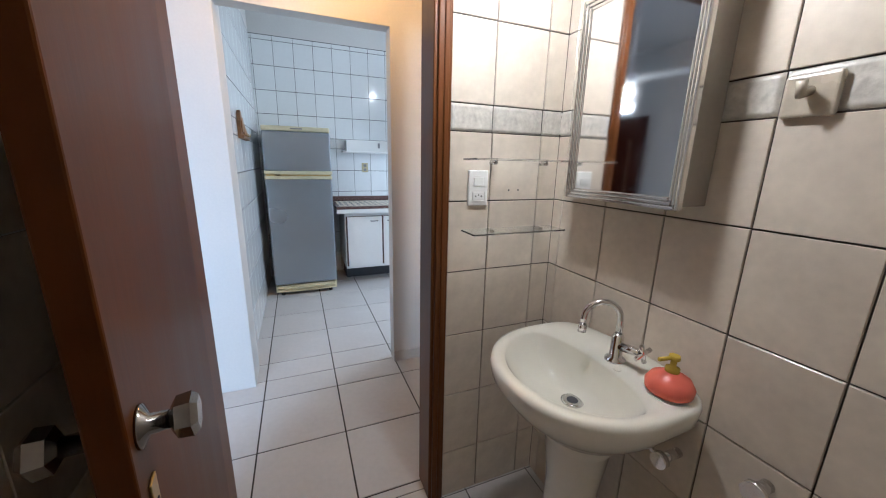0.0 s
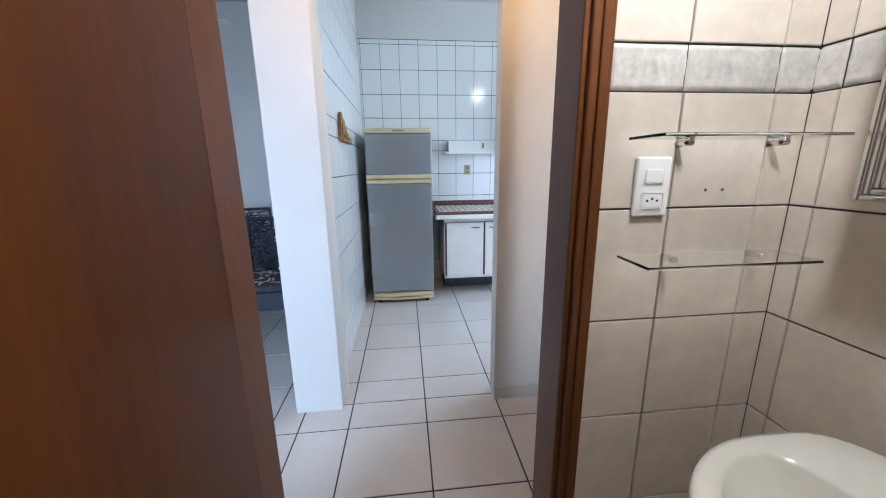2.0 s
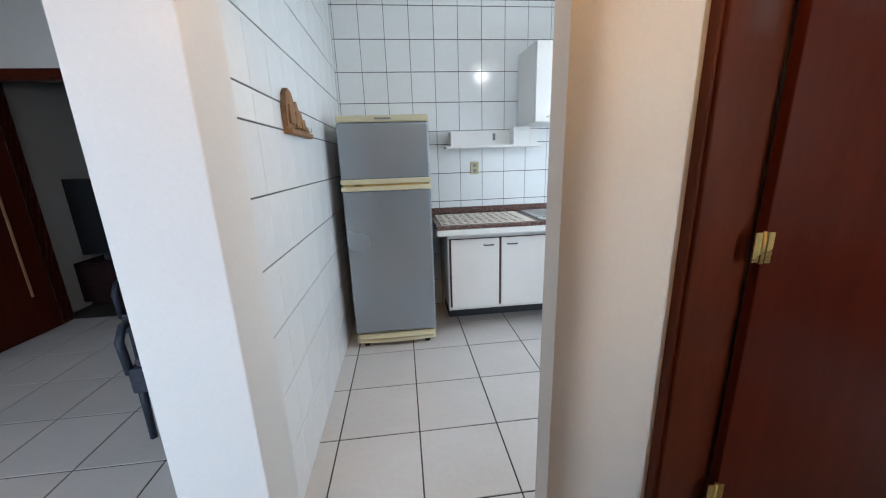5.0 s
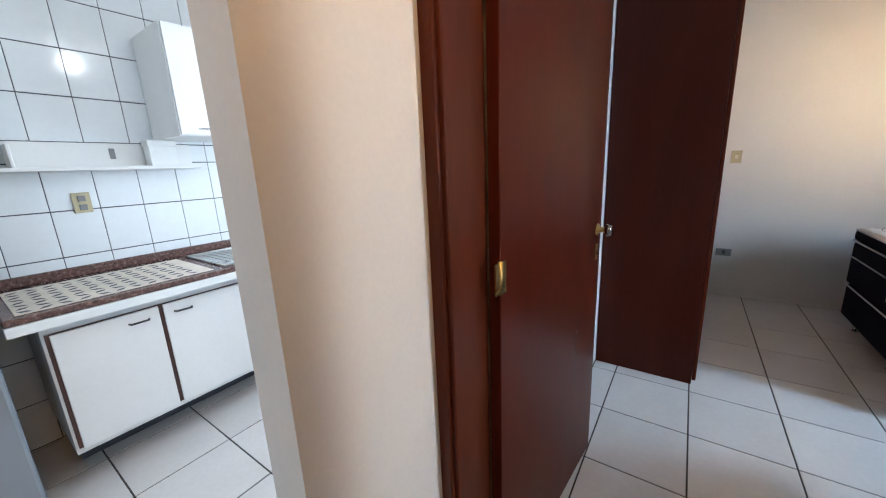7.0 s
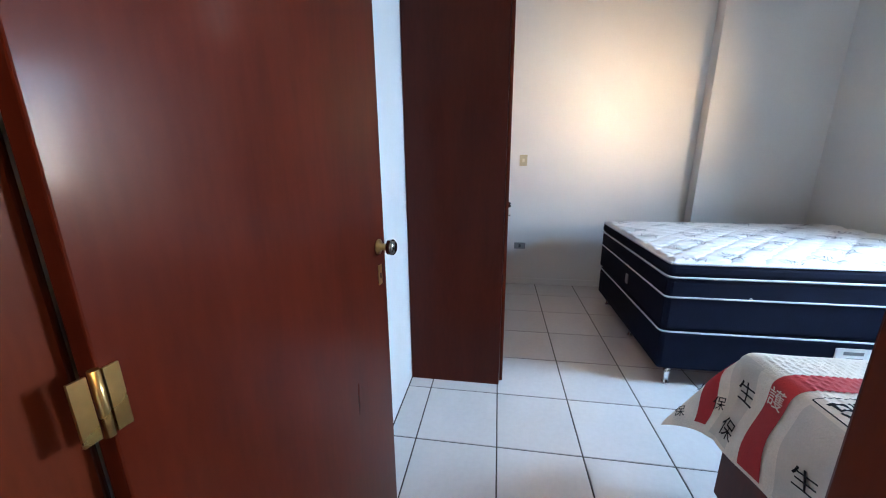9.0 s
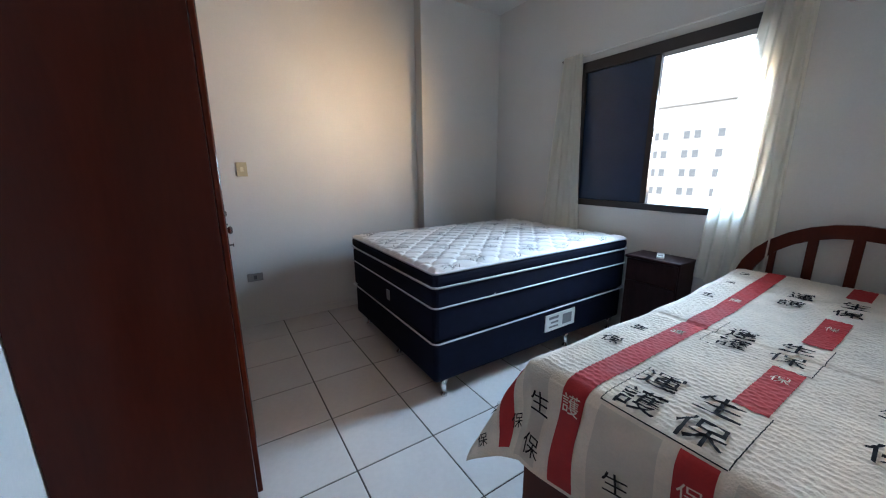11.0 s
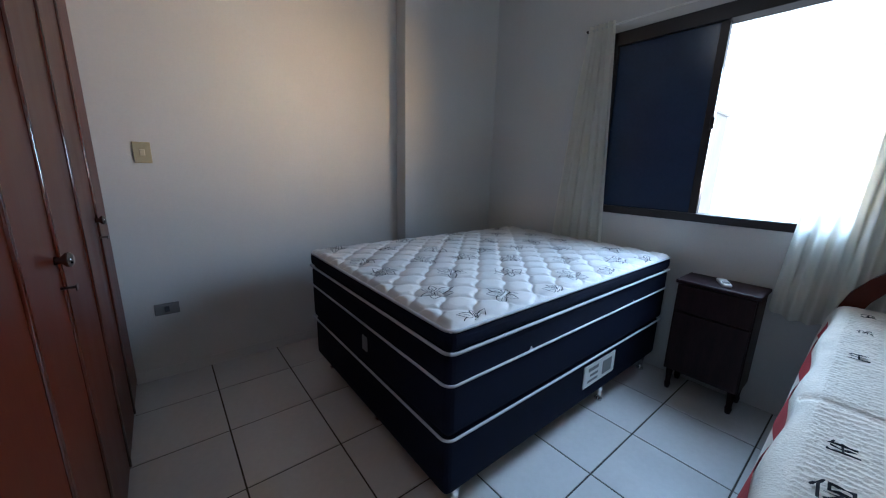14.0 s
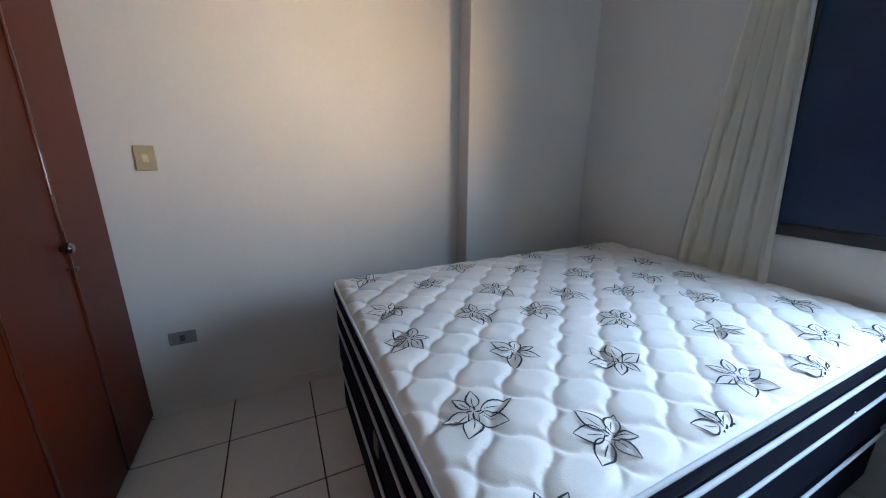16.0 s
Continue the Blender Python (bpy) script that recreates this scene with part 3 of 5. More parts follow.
bmesh.ops.translate(bm, vec=(0.022, 0, 0), verts=[v for v in ex["geom"] if isinstance(v, bmesh.types.BMVert)])
bmesh.ops.recalc_face_normals(bm, faces=bm.faces)
part("plaque", bm, RAWWOOD, wd)
for y0, y1, z0, z1 in ((4.625, 4.70, 1.575, 1.655), (4.715, 4.79, 1.565, 1.635), (4.805, 4.87, 1.56, 1.60)):
    part("carved_house", boxed(KX + 0.023, y0, z0, KX + 0.034, y1, z1, bevel=0.005), RAWWOOD, wd, "small carved house in relief")
part("key_ledge", boxed(KX + 0.023, 4.61, 1.532, KX + 0.036, 5.0, 1.552, bevel=0.003), RAWWOOD, wd)
for y in (4.70, 4.80, 4.90):
    part("key_hook", tube(bmesh.new(), [(KX + 0.024, y, 1.56), (KX + 0.05, y, 1.556), (KX + 0.05, y, 1.575)], 0.003, 6), BRASS, wd)

# ---- living room ----
def armchair(x, y, turn):
    t = thing("armchair", "dark blue-black wicker armchair with a patterned cushion", "chair", group="wicker armchairs")
    for sx in (-0.26, 0.26):
        for sy in (-0.24, 0.24):
            part("leg", tube(bmesh.new(), [(sx, sy, 0), (sx * 0.98, sy * 0.98, 0.40)], [0.016, 0.02], 8), WICKER, t)
    bm = boxed(-0.28, -0.27, 0.29, 0.28, -0.245, 0.43, bevel=0.01)
    box(bm, -0.28, 0.245, 0.29, 0.28, 0.27, 0.43, bevel=0.01)
    box(bm, -0.285, -0.25, 0.29, -0.26, 0.25, 0.43, bevel=0.01)
    box(bm, 0.26, -0.25, 0.29, 0.285, 0.25, 0.43, bevel=0.01)
    box(bm, -0.27, -0.26, 0.40, 0.27, 0.26, 0.425)
    part("seat", bm, WICKER, t)
    part("cushion", boxed(-0.25, -0.26, 0.425, 0.25, 0.22, 0.485, bevel=0.025, seg=3), CUSHION, t, "black and white leaf print cushion")
    rnd = random.Random(5)
    bm = bmesh.new()
    for i in range(62):
        cx, cy, a, L = rnd.uniform(-0.2, 0.2), rnd.uniform(-0.215, 0.175), rnd.uniform(0, 3.1), rnd.uniform(0.028, 0.052)
        c, s = math.cos(a), math.sin(a)
        bm.faces.new([bm.verts.new((cx + c * u - s * v, cy + s * u + c * v, 0.4862)) for u, v in ((-L, 0), (-L * 0.2, -0.012), (L, 0), (-L * 0.2, 0.012))])
    part("leaf_print", bm, COVER, t, "white leaf print")
    # back: frame and an open random weave
    bm = tube(bmesh.new(), [(-0.25, 0.25, 0.40), (-0.25, 0.31, 0.93), (0.25, 0.31, 0.93), (0.25, 0.25, 0.40)], 0.018, 8)
    part("back_frame", bm, WICKER, t)
    bm = bmesh.new()
    for i in range(84):
        x0, x1 = rnd.uniform(-0.25, 0.25), rnd.uniform(-0.25, 0.25)
        z0, z1 = rnd.uniform(0.45, 0.92), rnd.uniform(0.45, 0.92)
        k = 0.28 / max(0.28, math.hypot(x1 - x0, z1 - z0))
        x1, z1 = x0 + (x1 - x0) * k, z0 + (z1 - z0) * k
        tube(bm, [(x0, 0.255 + 0.113 * (z0 - 0.4), z0), (x1, 0.255 + 0.113 * (z1 - 0.4), z1)], 0.006, 5)
    for i in range(9):
        z = 0.46 + i * 0.057
        tube(bm, [(-0.25, 0.256 + 0.113 * (z - 0.4), z), (0.25, 0.256 + 0.113 * (z - 0.4), z)], 0.005, 5)
    part("back_weave", bm, WICKER, t)
    for sx in (-0.28, 0.28):
        part("armrest", tube(bmesh.new(), [(sx, 0.27, 0.66), (sx, 0.0, 0.655), (sx, -0.22, 0.64), (sx, -0.265, 0.58), (sx, -0.25, 0.40)], 0.02, 8), WICKER, t)
    t.matrix_basis = pose(x, y, 0, 0, 0, turn)
    return t


ch = armchair(-0.38, 5.70, 8)
copy_thing(ch, pose(0.20, 4.93, 0, 0, 0, 4))

FNX, FNY = -0.375, 4.53
fan = thing("ceiling_fan", "white ceiling fan at rest with one lit bulb", "ceiling fan", (FNX, FNY, CEIL))
part("rod", tube(bmesh.new(), [(FNX, FNY, CEIL - 0.001), (FNX, FNY, 2.29)], 0.014), WHITE, fan)
part("rod_cup", lathe([(0.03, CEIL - 0.09), (0.06, CEIL - 0.04), (0.065, CEIL - 0.001)], (FNX, FNY, 0), 18), WHITE, fan)
part("motor", lathe([(0.03, 2.20), (0.09, 2.23), (0.09, 2.29), (0.04, 2.315)], (FNX, FNY, 0)), WHITE, fan)
for k in range(3):
    a = radians(120 * k + 12)
    bm = boxed(0.09, -0.055, -0.003, 0.60, 0.055, 0.003, bevel=0.002)
    bmesh.ops.transform(bm, matrix=Matrix.Translation((FNX, FNY, 2.26)) @ Matrix.Rotation(a, 4, "Z") @ Matrix.Rotation(radians(9), 4, "X"), verts=bm.verts)
    part("blade", bm, WHITE, fan)
part("bulb", lathe([(0.018, 2.20), (0.02, 2.18), (0.05, 2.145), (0.055, 2.12), (0.042, 2.085), (0.01, 2.065)], (FNX, FNY, 0), 18), BULB, fan, "glowing round bulb")

tv = thing("television", "black flat television in the dark room", "television", (-1.7, 6.95, 0.75))
part("screen", boxed(-2.02, 6.92, 0.555, -1.16, 6.935, 1.31, bevel=0.004), BLACK, tv)
part("bezel", boxed(-2.035, 6.93, 0.54, -1.145, 6.97, 1.325, bevel=0.006), RUBBER, tv)
part("stand", boxed(-1.80, 6.88, 0.482, -1.45, 7.05, 0.545, bevel=0.01), RUBBER, tv)
rk = thing("tv_cabinet", "low brown wooden television cabinet", "cabinet", (-1.6, 7.0, 0))
part("body", boxed(-2.04, 6.80, 0.06, -1.10, 7.20, 0.48, bevel=0.006), DARKWOOD, rk)
part("drawer_front", boxed(-2.0, 6.785, 0.25, -1.14, 6.799, 0.45, bevel=0.004), DARKWOOD, rk)
part("base", boxed(-2.0, 6.84, 0, -1.19, 7.18, 0.06), DARKWOOD, rk)
for nm, z, lab in (("light_switch", 1.33, "small white living room wall switch"), ("wall_hook", 2.02, "small grey wall hook")):
    t = thing(nm, lab, "switch" if nm == "light_switch" else "hook", (-0.85, LY, z))
    r = 0.03 if nm == "light_switch" else 0.012
    part("plate", boxed(-0.86 - r, LY - 0.010, z - r * 1.5, -0.86 + r, LY - 0.001, z + r * 1.5, bevel=0.002), WHITE if r > 0.02 else GREYPL, t)
    if r > 0.02:
        for dz in (-0.022, 0.022):
            part("rocker", boxed(-0.872, LY - 0.014, z + dz - 0.012, -0.848, LY - 0.010, z + dz + 0.012, bevel=0.002), DARKGREY, t)

# ---- hall ----
hl = thing("ceiling_light", "round warm hall ceiling light, lit", "ceiling light", (1.45, 3.35, CEIL), "ceiling lamps")
part("base", lathe([(0.10, -0.03), (0.11, -0.001)], (1.45, 3.35, DROP)), WHITE, hl)
part("rod", tube(bmesh.new(), [(1.45, 3.35, DROP - 0.01), (1.45, 3.35, CEIL - 0.001)], 0.01), WHITE, hl)
part("bulb", lathe([(0.02, -0.03), (0.02, -0.06), (0.03, -0.09), (0.03, -0.12), (0.012, -0.14)], (1.45, 3.35, DROP), 16), BULB, hl)
skirt = solid("baseboard_hall", boxed(1.785, HY - 0.010, 0.0, 2.075, HY - 0.001, 0.075, bevel=0.002), FLOOR, "low ceramic tile skirting on the hall wall")

# ---- bedroom ----
wr = thing("wardrobe", "tall red-brown varnished wooden wardrobe with panelled doors", "wardrobe", (5.0, 3.5, 0))
VX0, VY0 = 4.06, 3.22
part("side_panel", boxed(VX0, VY0 + 0.02, 0.0, VX0 + 0.022, RY1 - 0.004, 2.52, bevel=0.002), WARD, wr)
part("side_panel", boxed(RX1 - 0.026, VY0 + 0.02, 0.0, RX1 - 0.004, RY1 - 0.004, 2.52, bevel=0.002), WARD, wr)
part("back_panel", boxed(VX0 + 0.022, RY1 - 0.016, 0.06, RX1 - 0.026, RY1 - 0.005, 2.50), WARD, wr)
part("top_panel", boxed(VX0, VY0 + 0.01, 2.52, RX1 - 0.004, RY1 - 0.004, 2.545, bevel=0.002), WARD, wr)
part("plinth", boxed(VX0 + 0.022, VY0 + 0.05, 0, RX1 - 0.026, VY0 + 0.07, 0.08), WARD, wr)
NDOOR = 5
EDGES = (VX0, 4.42, 4.77, 5.21, 5.64, RX1 - 0.006)
for i in range(NDOOR):
    x0, DW = EDGES[i], EDGES[i + 1] - EDGES[i]
    d = part("door", boxed(x0 + 0.002, VY0 - 0.002, 0.03, x0 + DW - 0.002, VY0 + 0.018, 2.50, bevel=0.004), WARD_F, wr)
    if i < NDOOR - 1:
        part("seam_bead", tube(bmesh.new(), [(x0 + DW, VY0 - 0.003, 0.04), (x0 + DW, VY0 - 0.003, 2.49)], 0.008, 10), BEAD, d, "rounded varnished bead over the seam")
    if i % 2 == 0:
        continue
    kx = x0 + DW - 0.035
    bm = lathe([(0.012, 0), (0.009, 0.012), (0.02, 0.022), (0.021, 0.032), (0.012, 0.038)], sides=14)
    bmesh.ops.transform(bm, matrix=Matrix.Translation((kx, VY0 - 0.002, 1.08)) @ Matrix.Rotation(radians(90), 4, "X"), verts=bm.verts)
    part("knob", bm, OLDCHROME, d, "round chrome knob")
    bm = tube(bmesh.new(), [(kx, VY0 - 0.002, 1.00), (kx, VY0 - 0.035, 1.00)], 0.004, 8)
    box(bm, kx - 0.014, VY0 - 0.036, 0.992, kx + 0.014, VY0 - 0.033, 1.008)
    part("key", bm, DARKMETAL, d)

B0, B1, C0, C1, BT = 4.175, 5.575, 0.37, 2.275, 0.822
bed = thing("double_bed", "navy double bed with a bare quilted white pillow-top mattress", "bed", (4.87, 1.34, 0))
part("base", boxed(B0 + 0.012, C0 + 0.012, 0.125, B1 - 0.012, C1 - 0.012, 0.388, bevel=0.025, seg=3), NAVY, bed, "navy fabric box base")
mt = part("mattress", boxed(B0 + 0.004, C0 + 0.004, 0.391, B1 - 0.004, C1 - 0.004, 0.73, bevel=0.03, seg=3), NAVY, bed, "navy mattress border")
part("pillow_top_border", boxed(B0, C0, 0.733, B1, C1, BT - 0.004, bevel=0.03, seg=3), NAVY, bed)


def rim(z, out=0.003, r=0.008, cr=0.04):
    pts = []
    for cx, cy, a0 in ((B1 - cr + out, C1 - cr + out, 0), (B0 + cr - out, C1 - cr + out, 90), (B0 + cr - out, C0 + cr - out, 180), (B1 - cr + out, C0 + cr - out, 270)):
        for k in range(5):
            a = radians(a0 + k * 22.5)
            pts.append((cx + cr * math.cos(a), cy + cr * math.sin(a), z))
    return tube(bmesh.new(), pts + [pts[0]], r, 8, False)


for z in (0.390, 0.612, 0.735):
    part("piping", rim(z, r=0.0055 if z < 0.7 else 0.0065), PIPING, bed, "white piping")
part("piping", rim(BT - 0.006, out=-0.002, r=0.006), PIPING, bed, "white piping")


def quilt_height(x, y):
    """Puffed onion-shaped cells between mirrored wavy stitch lines."""
    p, q = (y - 1.9715) / 0.089, (x - 4.196) / 0.176
    k0 = math.floor(p)
    s = math.sin(2 * math.pi * q)
    wave = 0.47 * math.copysign(abs(s) ** 0.66, s)
    h = min(abs(p - k - (wave if k % 2 else -wave)) for k in range(k0 - 1, k0 + 3))
    return 0.013 * min(1.0, h * 2.1) ** 0.5


def quilt_top(x, y):
    """Height of the quilting: rounded at the rim, slightly crowned, puffed."""
    e = max(0.0, min(x - B0, B1 - x, y - C0, C1 - y))
    return BT - 0.018 + 0.018 * min(1, e / 0.045) ** 0.5 + 0.016 * min(1, e / 0.30) ** 0.7 + quilt_height(x, y) * min(1, e / 0.03)


def quilt(u, v):
    x, y = B0 + 0.006 + (B1 - B0 - 0.012) * u, C0 + 0.006 + (C1 - C0 - 0.012) * v
    return (x, y, quilt_top(x, y))


tp = part("quilted_top", sheet(quilt, 250, 340), QUILT, bed, "white quilted mattress top")
# printed flowers, line drawn, on the quilting
rnd = random.Random(3)
PETALS = ((0, 1.0, 0.30), (52, 1.12, 0.26), (-50, 1.05, 0.28), (118, 0.85, 0.20), (-112, 0.95, 0.22), (178, 0.75, 0.16))


def flower(cx, cy, turn, size):
    """Uneven petals with a vein each, and a small hatched heart."""
    bm = bmesh.new()

    def stroke(pts, w):
        prev = None
        for i, (px, py) in enumerate(pts):
            if not (B0 + 0.02 < px < B1 - 0.02 and C0 + 0.02 < py < C1 - 0.02):
                prev = None
                continue
            ax, ay = pts[max(i - 1, 0)]
            bx_, by_ = pts[min(i + 1, len(pts) - 1)]
            d = math.hypot(bx_ - ax, by_ - ay) or 1.0
            nx, ny = -(by_ - ay) / d, (bx_ - ax) / d
            ww = w * (0.55 + 0.9 * math.sin(math.pi * i / (len(pts) - 1)))
            z = quilt_top(px, py) + 0.0026
            cur = (bm.verts.new((px + nx * ww, py + ny * ww, z)), bm.verts.new((px - nx * ww, py - ny * ww, z)))
            if prev:
                bm.faces.new((prev[0], prev[1], cur[1], cur[0]))
            prev = cur
    for ang, length, wide in PETALS:
        a = turn + radians(ang) + rnd.uniform(-0.15, 0.15)
        L, W2, bend = size * length * rnd.uniform(0.88, 1.1), size * wide, rnd.uniform(-0.25, 0.25)

        def at(q, side):
            r, off = L * (0.16 + 0.84 * q), W2 * side * math.sin(math.pi * q ** 0.75) + L * bend * q * q
            return cx + r * math.cos(a) - off * math.sin(a), cy + r * math.sin(a) + off * math.cos(a)
        stroke([at(k / 9, 1.0) for k in range(10)], 0.0019)
        stroke([at(k / 9, -0.9) for k in range(10)], 0.0014)
        stroke([at(0.1 + 0.06 * k, 0.15) for k in range(9)], 0.0010)
    for k in range(4):
        a = turn + 1.57 * k + rnd.uniform(-0.4, 0.4)
        stroke([(cx + size * q * math.cos(a + 2.2 * q), cy + size * q * math.sin(a + 2.2 * q)) for q in (0.04, 0.10, 0.16, 0.22)], 0.0018)
    bmesh.ops.recalc_face_normals(bm, faces=bm.faces)
    return bm


for j in range(8):
    fy = 2.13 - 0.246 * j
    for i in range(3):
        for x0 in ((4.205, 4.460) if j % 2 == 0 else (4.290, 4.645)):
            fx = x0 + 0.632 * i
            if B0 + 0.02 < fx < B1 - 0.03 and fy > C0 + 0.04:
                part("printed_flower", flower(fx + rnd.uniform(-0.012, 0.012), fy + rnd.uniform(-0.02, 0.02), rnd.choice((0.4, 1.2, 2.6, 3.5)) + rnd.uniform(-0.3, 0.3), 0.085), PRINT, tp)
for x in (B0 + 0.06, (B0 + B1) / 2, B1 - 0.06):
    for y in (C0 + 0.08, (C0 + C1) / 2 - 0.3, C1 - 0.10):
        part("leg", lathe([(0.022, 0), (0.024, 0.012), (0.014, 0.02), (0.016, 0.06), (0.028, 0.124)], (x, y, 0), 14), CHROME, bed, "chrome foot with a rubber tip")
part("label", boxed(B0 + 0.006, 1.00, 0.215, B0 + 0.0125, 1.33, 0.345, bevel=0.002), WHITE, bed, "white printed maker's label")
for y0, y1, z0, z1 in ((1.04, 1.14, 0.24, 0.32), (1.19, 1.29, 0.305, 0.325), (1.19, 1.27, 0.272, 0.286), (1.19, 1.29, 0.24, 0.253)):
    part("label_print", boxed(B0 + 0.004, y0, z0, B0 + 0.0062, y1, z1), GREYPL, bed)
part("emblem", boxed(B0 + 0.62, C1 - 0.006, 0.47, B0 + 0.67, C1 + 0.001, 0.545, bevel=0.002), GREYPL, bed, "small grey woven emblem")
for y in (C1 - 0.45, C0 + 0.5):
    part("vent_eyelet", tube(bmesh.new(), [(B0 + 0.006, y, 0.62), (B0 - 0.002, y, 0.62)], 0.008, 10), CHROME, mt)

# single bed with a printed cover
S0, S1, T0, T1, ST = 2.42, 3.42, 0.46, 2.34, 0.702
sb = thing("single_bed", "reddish wooden single bed with an arched slatted headboard", "bed", (2.93, 1.37, 0))
part("mattress", boxed(S0 + 0.03, T0 + 0.01, 0.42, S1 - 0.03, T1 - 0.03, ST - 0.02, bevel=0.04, seg=3), COVER_G, sb)
for x in (S0 + 0.02, S1 - 0.045):
    part("side_rail", boxed(x, T0, 0.28, x + 0.025, T1 - 0.03, 0.42, bevel=0.004), WOOD, sb)
part("slat_base", boxed(S0 + 0.045, T0, 0.395, S1 - 0.045, T1 - 0.03, 0.42), WOOD, sb)
part("foot_board", boxed(S0 + 0.02, T1 - 0.03, 0.03, S1 - 0.02, T1 - 0.005, 0.44, bevel=0.005), WOOD, sb)
for x in (S0 + 0.02, S1 - 0.065):
    part("leg", boxed(x, T1 - 0.06, 0, x + 0.045, T1 - 0.031, 0.30, bevel=0.005), WOOD, sb)
HCX, HR = (S0 + S1) / 2, (S1 - S0) / 2 - 0.03
arch = [(HCX - HR, 0.415, 0.0), (HCX - HR, 0.415, 0.60)] + [(HCX - HR * math.cos(math.pi * k / 16), 0.415, 0.64 + 0.41 * math.sin(math.pi * k / 16)) for k in range(17)] + [(HCX + HR, 0.415, 0.60), (HCX + HR, 0.415, 0.0)]


def bar(points, w, d):
    """A flat bar of width w in the plane and depth d, along points in the plane y = const."""
    bm = bmesh.new()
    rings = []
    for i, p in enumerate(points):
        a, b = Vector(points[max(i - 1, 0)]), Vector(points[min(i + 1, len(points) - 1)])
        t = (b - a).normalized()
        nrm = Vector((t.z, 0, -t.x))
        p = Vector(p)
        rings.append([bm.verts.new(p + nrm * sx * w / 2 + Vector((0, sy * d / 2, 0))) for sx, sy in ((-1, -1), (1, -1), (1, 1), (-1, 1))])
    for a, b in zip(rings, rings[1:]):
        for k in range(4):
            bm.faces.new((a[k], a[(k + 1) % 4], b[(k + 1) % 4], b[k]))
    bm.faces.new(rings[0][::-1])
    bm.faces.new(rings[-1])
    bmesh.ops.recalc_face_normals(bm, faces=bm.faces)
    return bm


hb = part("headboard_arch", bar(arch, 0.075, 0.035), WOOD, sb, "arched reddish wooden headboard")
for k in range(5):
    x = HCX + (k - 2) * HR * 0.36
    ztop = 0.64 + 0.41 * math.sqrt(max(0, 1 - ((x - HCX) / HR) ** 2)) - 0.02
    part("slat", boxed(x - 0.022, 0.405, 0.50, x + 0.022, 0.425, ztop, bevel=0.004), WOOD, hb)
part("lower_rail", boxed(S0 + 0.05, 0.402, 0.44, S1 - 0.05, 0.428, 0.52, bevel=0.004), WOOD, hb)


def cover_at(a, b, lift=0.0):
    """Place of the cloth: a across from the wall edge, b along from the head; both run past the edges and hang."""
    ox = max(0.0, a - (S1 - S0 - 0.05)) - max(0.0, 0.03 - a)
    oy = max(0.0, b - (T1 - T0 - 0.05))
    d = math.hypot(ox, oy)
    r = 0.055
    x, y = S0 + min(max(a, 0.03), S1 - S0 - 0.05), T0 + min(b, T1 - T0 - 0.05)
    out = (r + lift) * math.sin(min(1.57, d / r)) if d else 0
    drop = (r * (1 - math.cos(min(1.57, d / r))) + max(0, d - 1.57 * r)) if d else 0
    corner = 2 * ox * oy / (d * d) if d and ox > 0 else 0.0
    fl = (0.10 + 0.34 * corner) * max(0, d - 0.08) + 0.018 * math.sin(13 * (a - b)) * min(1, d / 0.2)
    drop -= 0.10 * corner * max(0, d - 0.08)
    if d:
        x, y = x + (out + fl) * ox / d, y + (out + fl) * oy / d
    wob = 0.006 * noise.noise((a * 5, b * 5, 0))
    if d == 0:
        row = b / 0.021 + 0.9 * noise.noise((a * 8, b * 8, 3))
        u = 2 * ((a / 0.036 + 0.5 * noise.noise((a * 6, b * 6, 8)) + 0.5 * (math.floor(row) % 2)) % 1.0) - 1
        t = (row + 0.55 * u * u) % 1.0
        wob += 0.0050 * min(1.0, t * 1.4) * min(1.0, (1 - t) * 4.5)
    crease = -0.010 * math.exp(-((b - 1.02 - 0.03 * math.sin(3 * a)) / 0.02) ** 2)
    z = ST + (wob + crease + lift) * (1 if d < r else 0.0) - drop + 0.055 * max(0, 1 - b / 0.75)
    return (x, y, max(z, 0.03))


CW, CL = S1 - S0 + 0.34, T1 - T0 + 0.37
cover = thing("bedcover", "white bedcover with red bands and black characters on a bed", "bedspread", (2.93, 1.37, 0.7))
cl = part("cloth", sheet(lambda u, v: cover_at(-0.08 + (CW + 0.08) * u, CL * v), 200, 480), COVER, cover)
md = cl.modifiers.new("thickness", "SOLIDIFY")
md.thickness, md.offset = 0.004, -1


def patch(a0, a1, b0, b1, lift=0.0036):
    return sheet(lambda u, v: cover_at(a0 + (a1 - a0) * u, b0 + (b1 - b0) * v, lift), max(2, int((a1 - a0) / 0.006)), max(3, int((b1 - b0) / 0.005)))


RA, RB, RC = 0.030, 0.385, 0.735
for a0, a1, b0, b1 in ((RA, RA + 0.09, 0, CL - 0.02), (RC, RC + 0.085, 0, CL - 0.02), (RC + 0.31, RC + 0.39, 0.1, CL - 0.04)):
    part("red_band", patch(a0, a1, b0, b1), RED, cover, "red printed band")
for b0, b1 in ((0.02, 0.20), (0.54, 0.89), (1.205, 1.56), (1.865, CL - 0.02)):
    part("red_block", patch(RB, RB + 0.085, b0, b1), RED, cover, "red printed block")
for a0, a1 in ((0.16, 0.35), (0.51, 0.69), (0.88, 1.00)):
    part("grey_panel", patch(a0, a1, 1.87, CL - 0.02, 0.0015), COVER_G, cover, "plain grey panel")
for b0, b1 in ((0.90, 1.20), (1.565, 1.855)):
    part("printed_line", patch(0.375, 0.700, b1, b1 + 0.004, 0.005), INK, cover)
    for a in (0.372, 0.698):
        part("printed_line", patch(a, a + 0.003, b0, b1, 0.005), INK, cover)


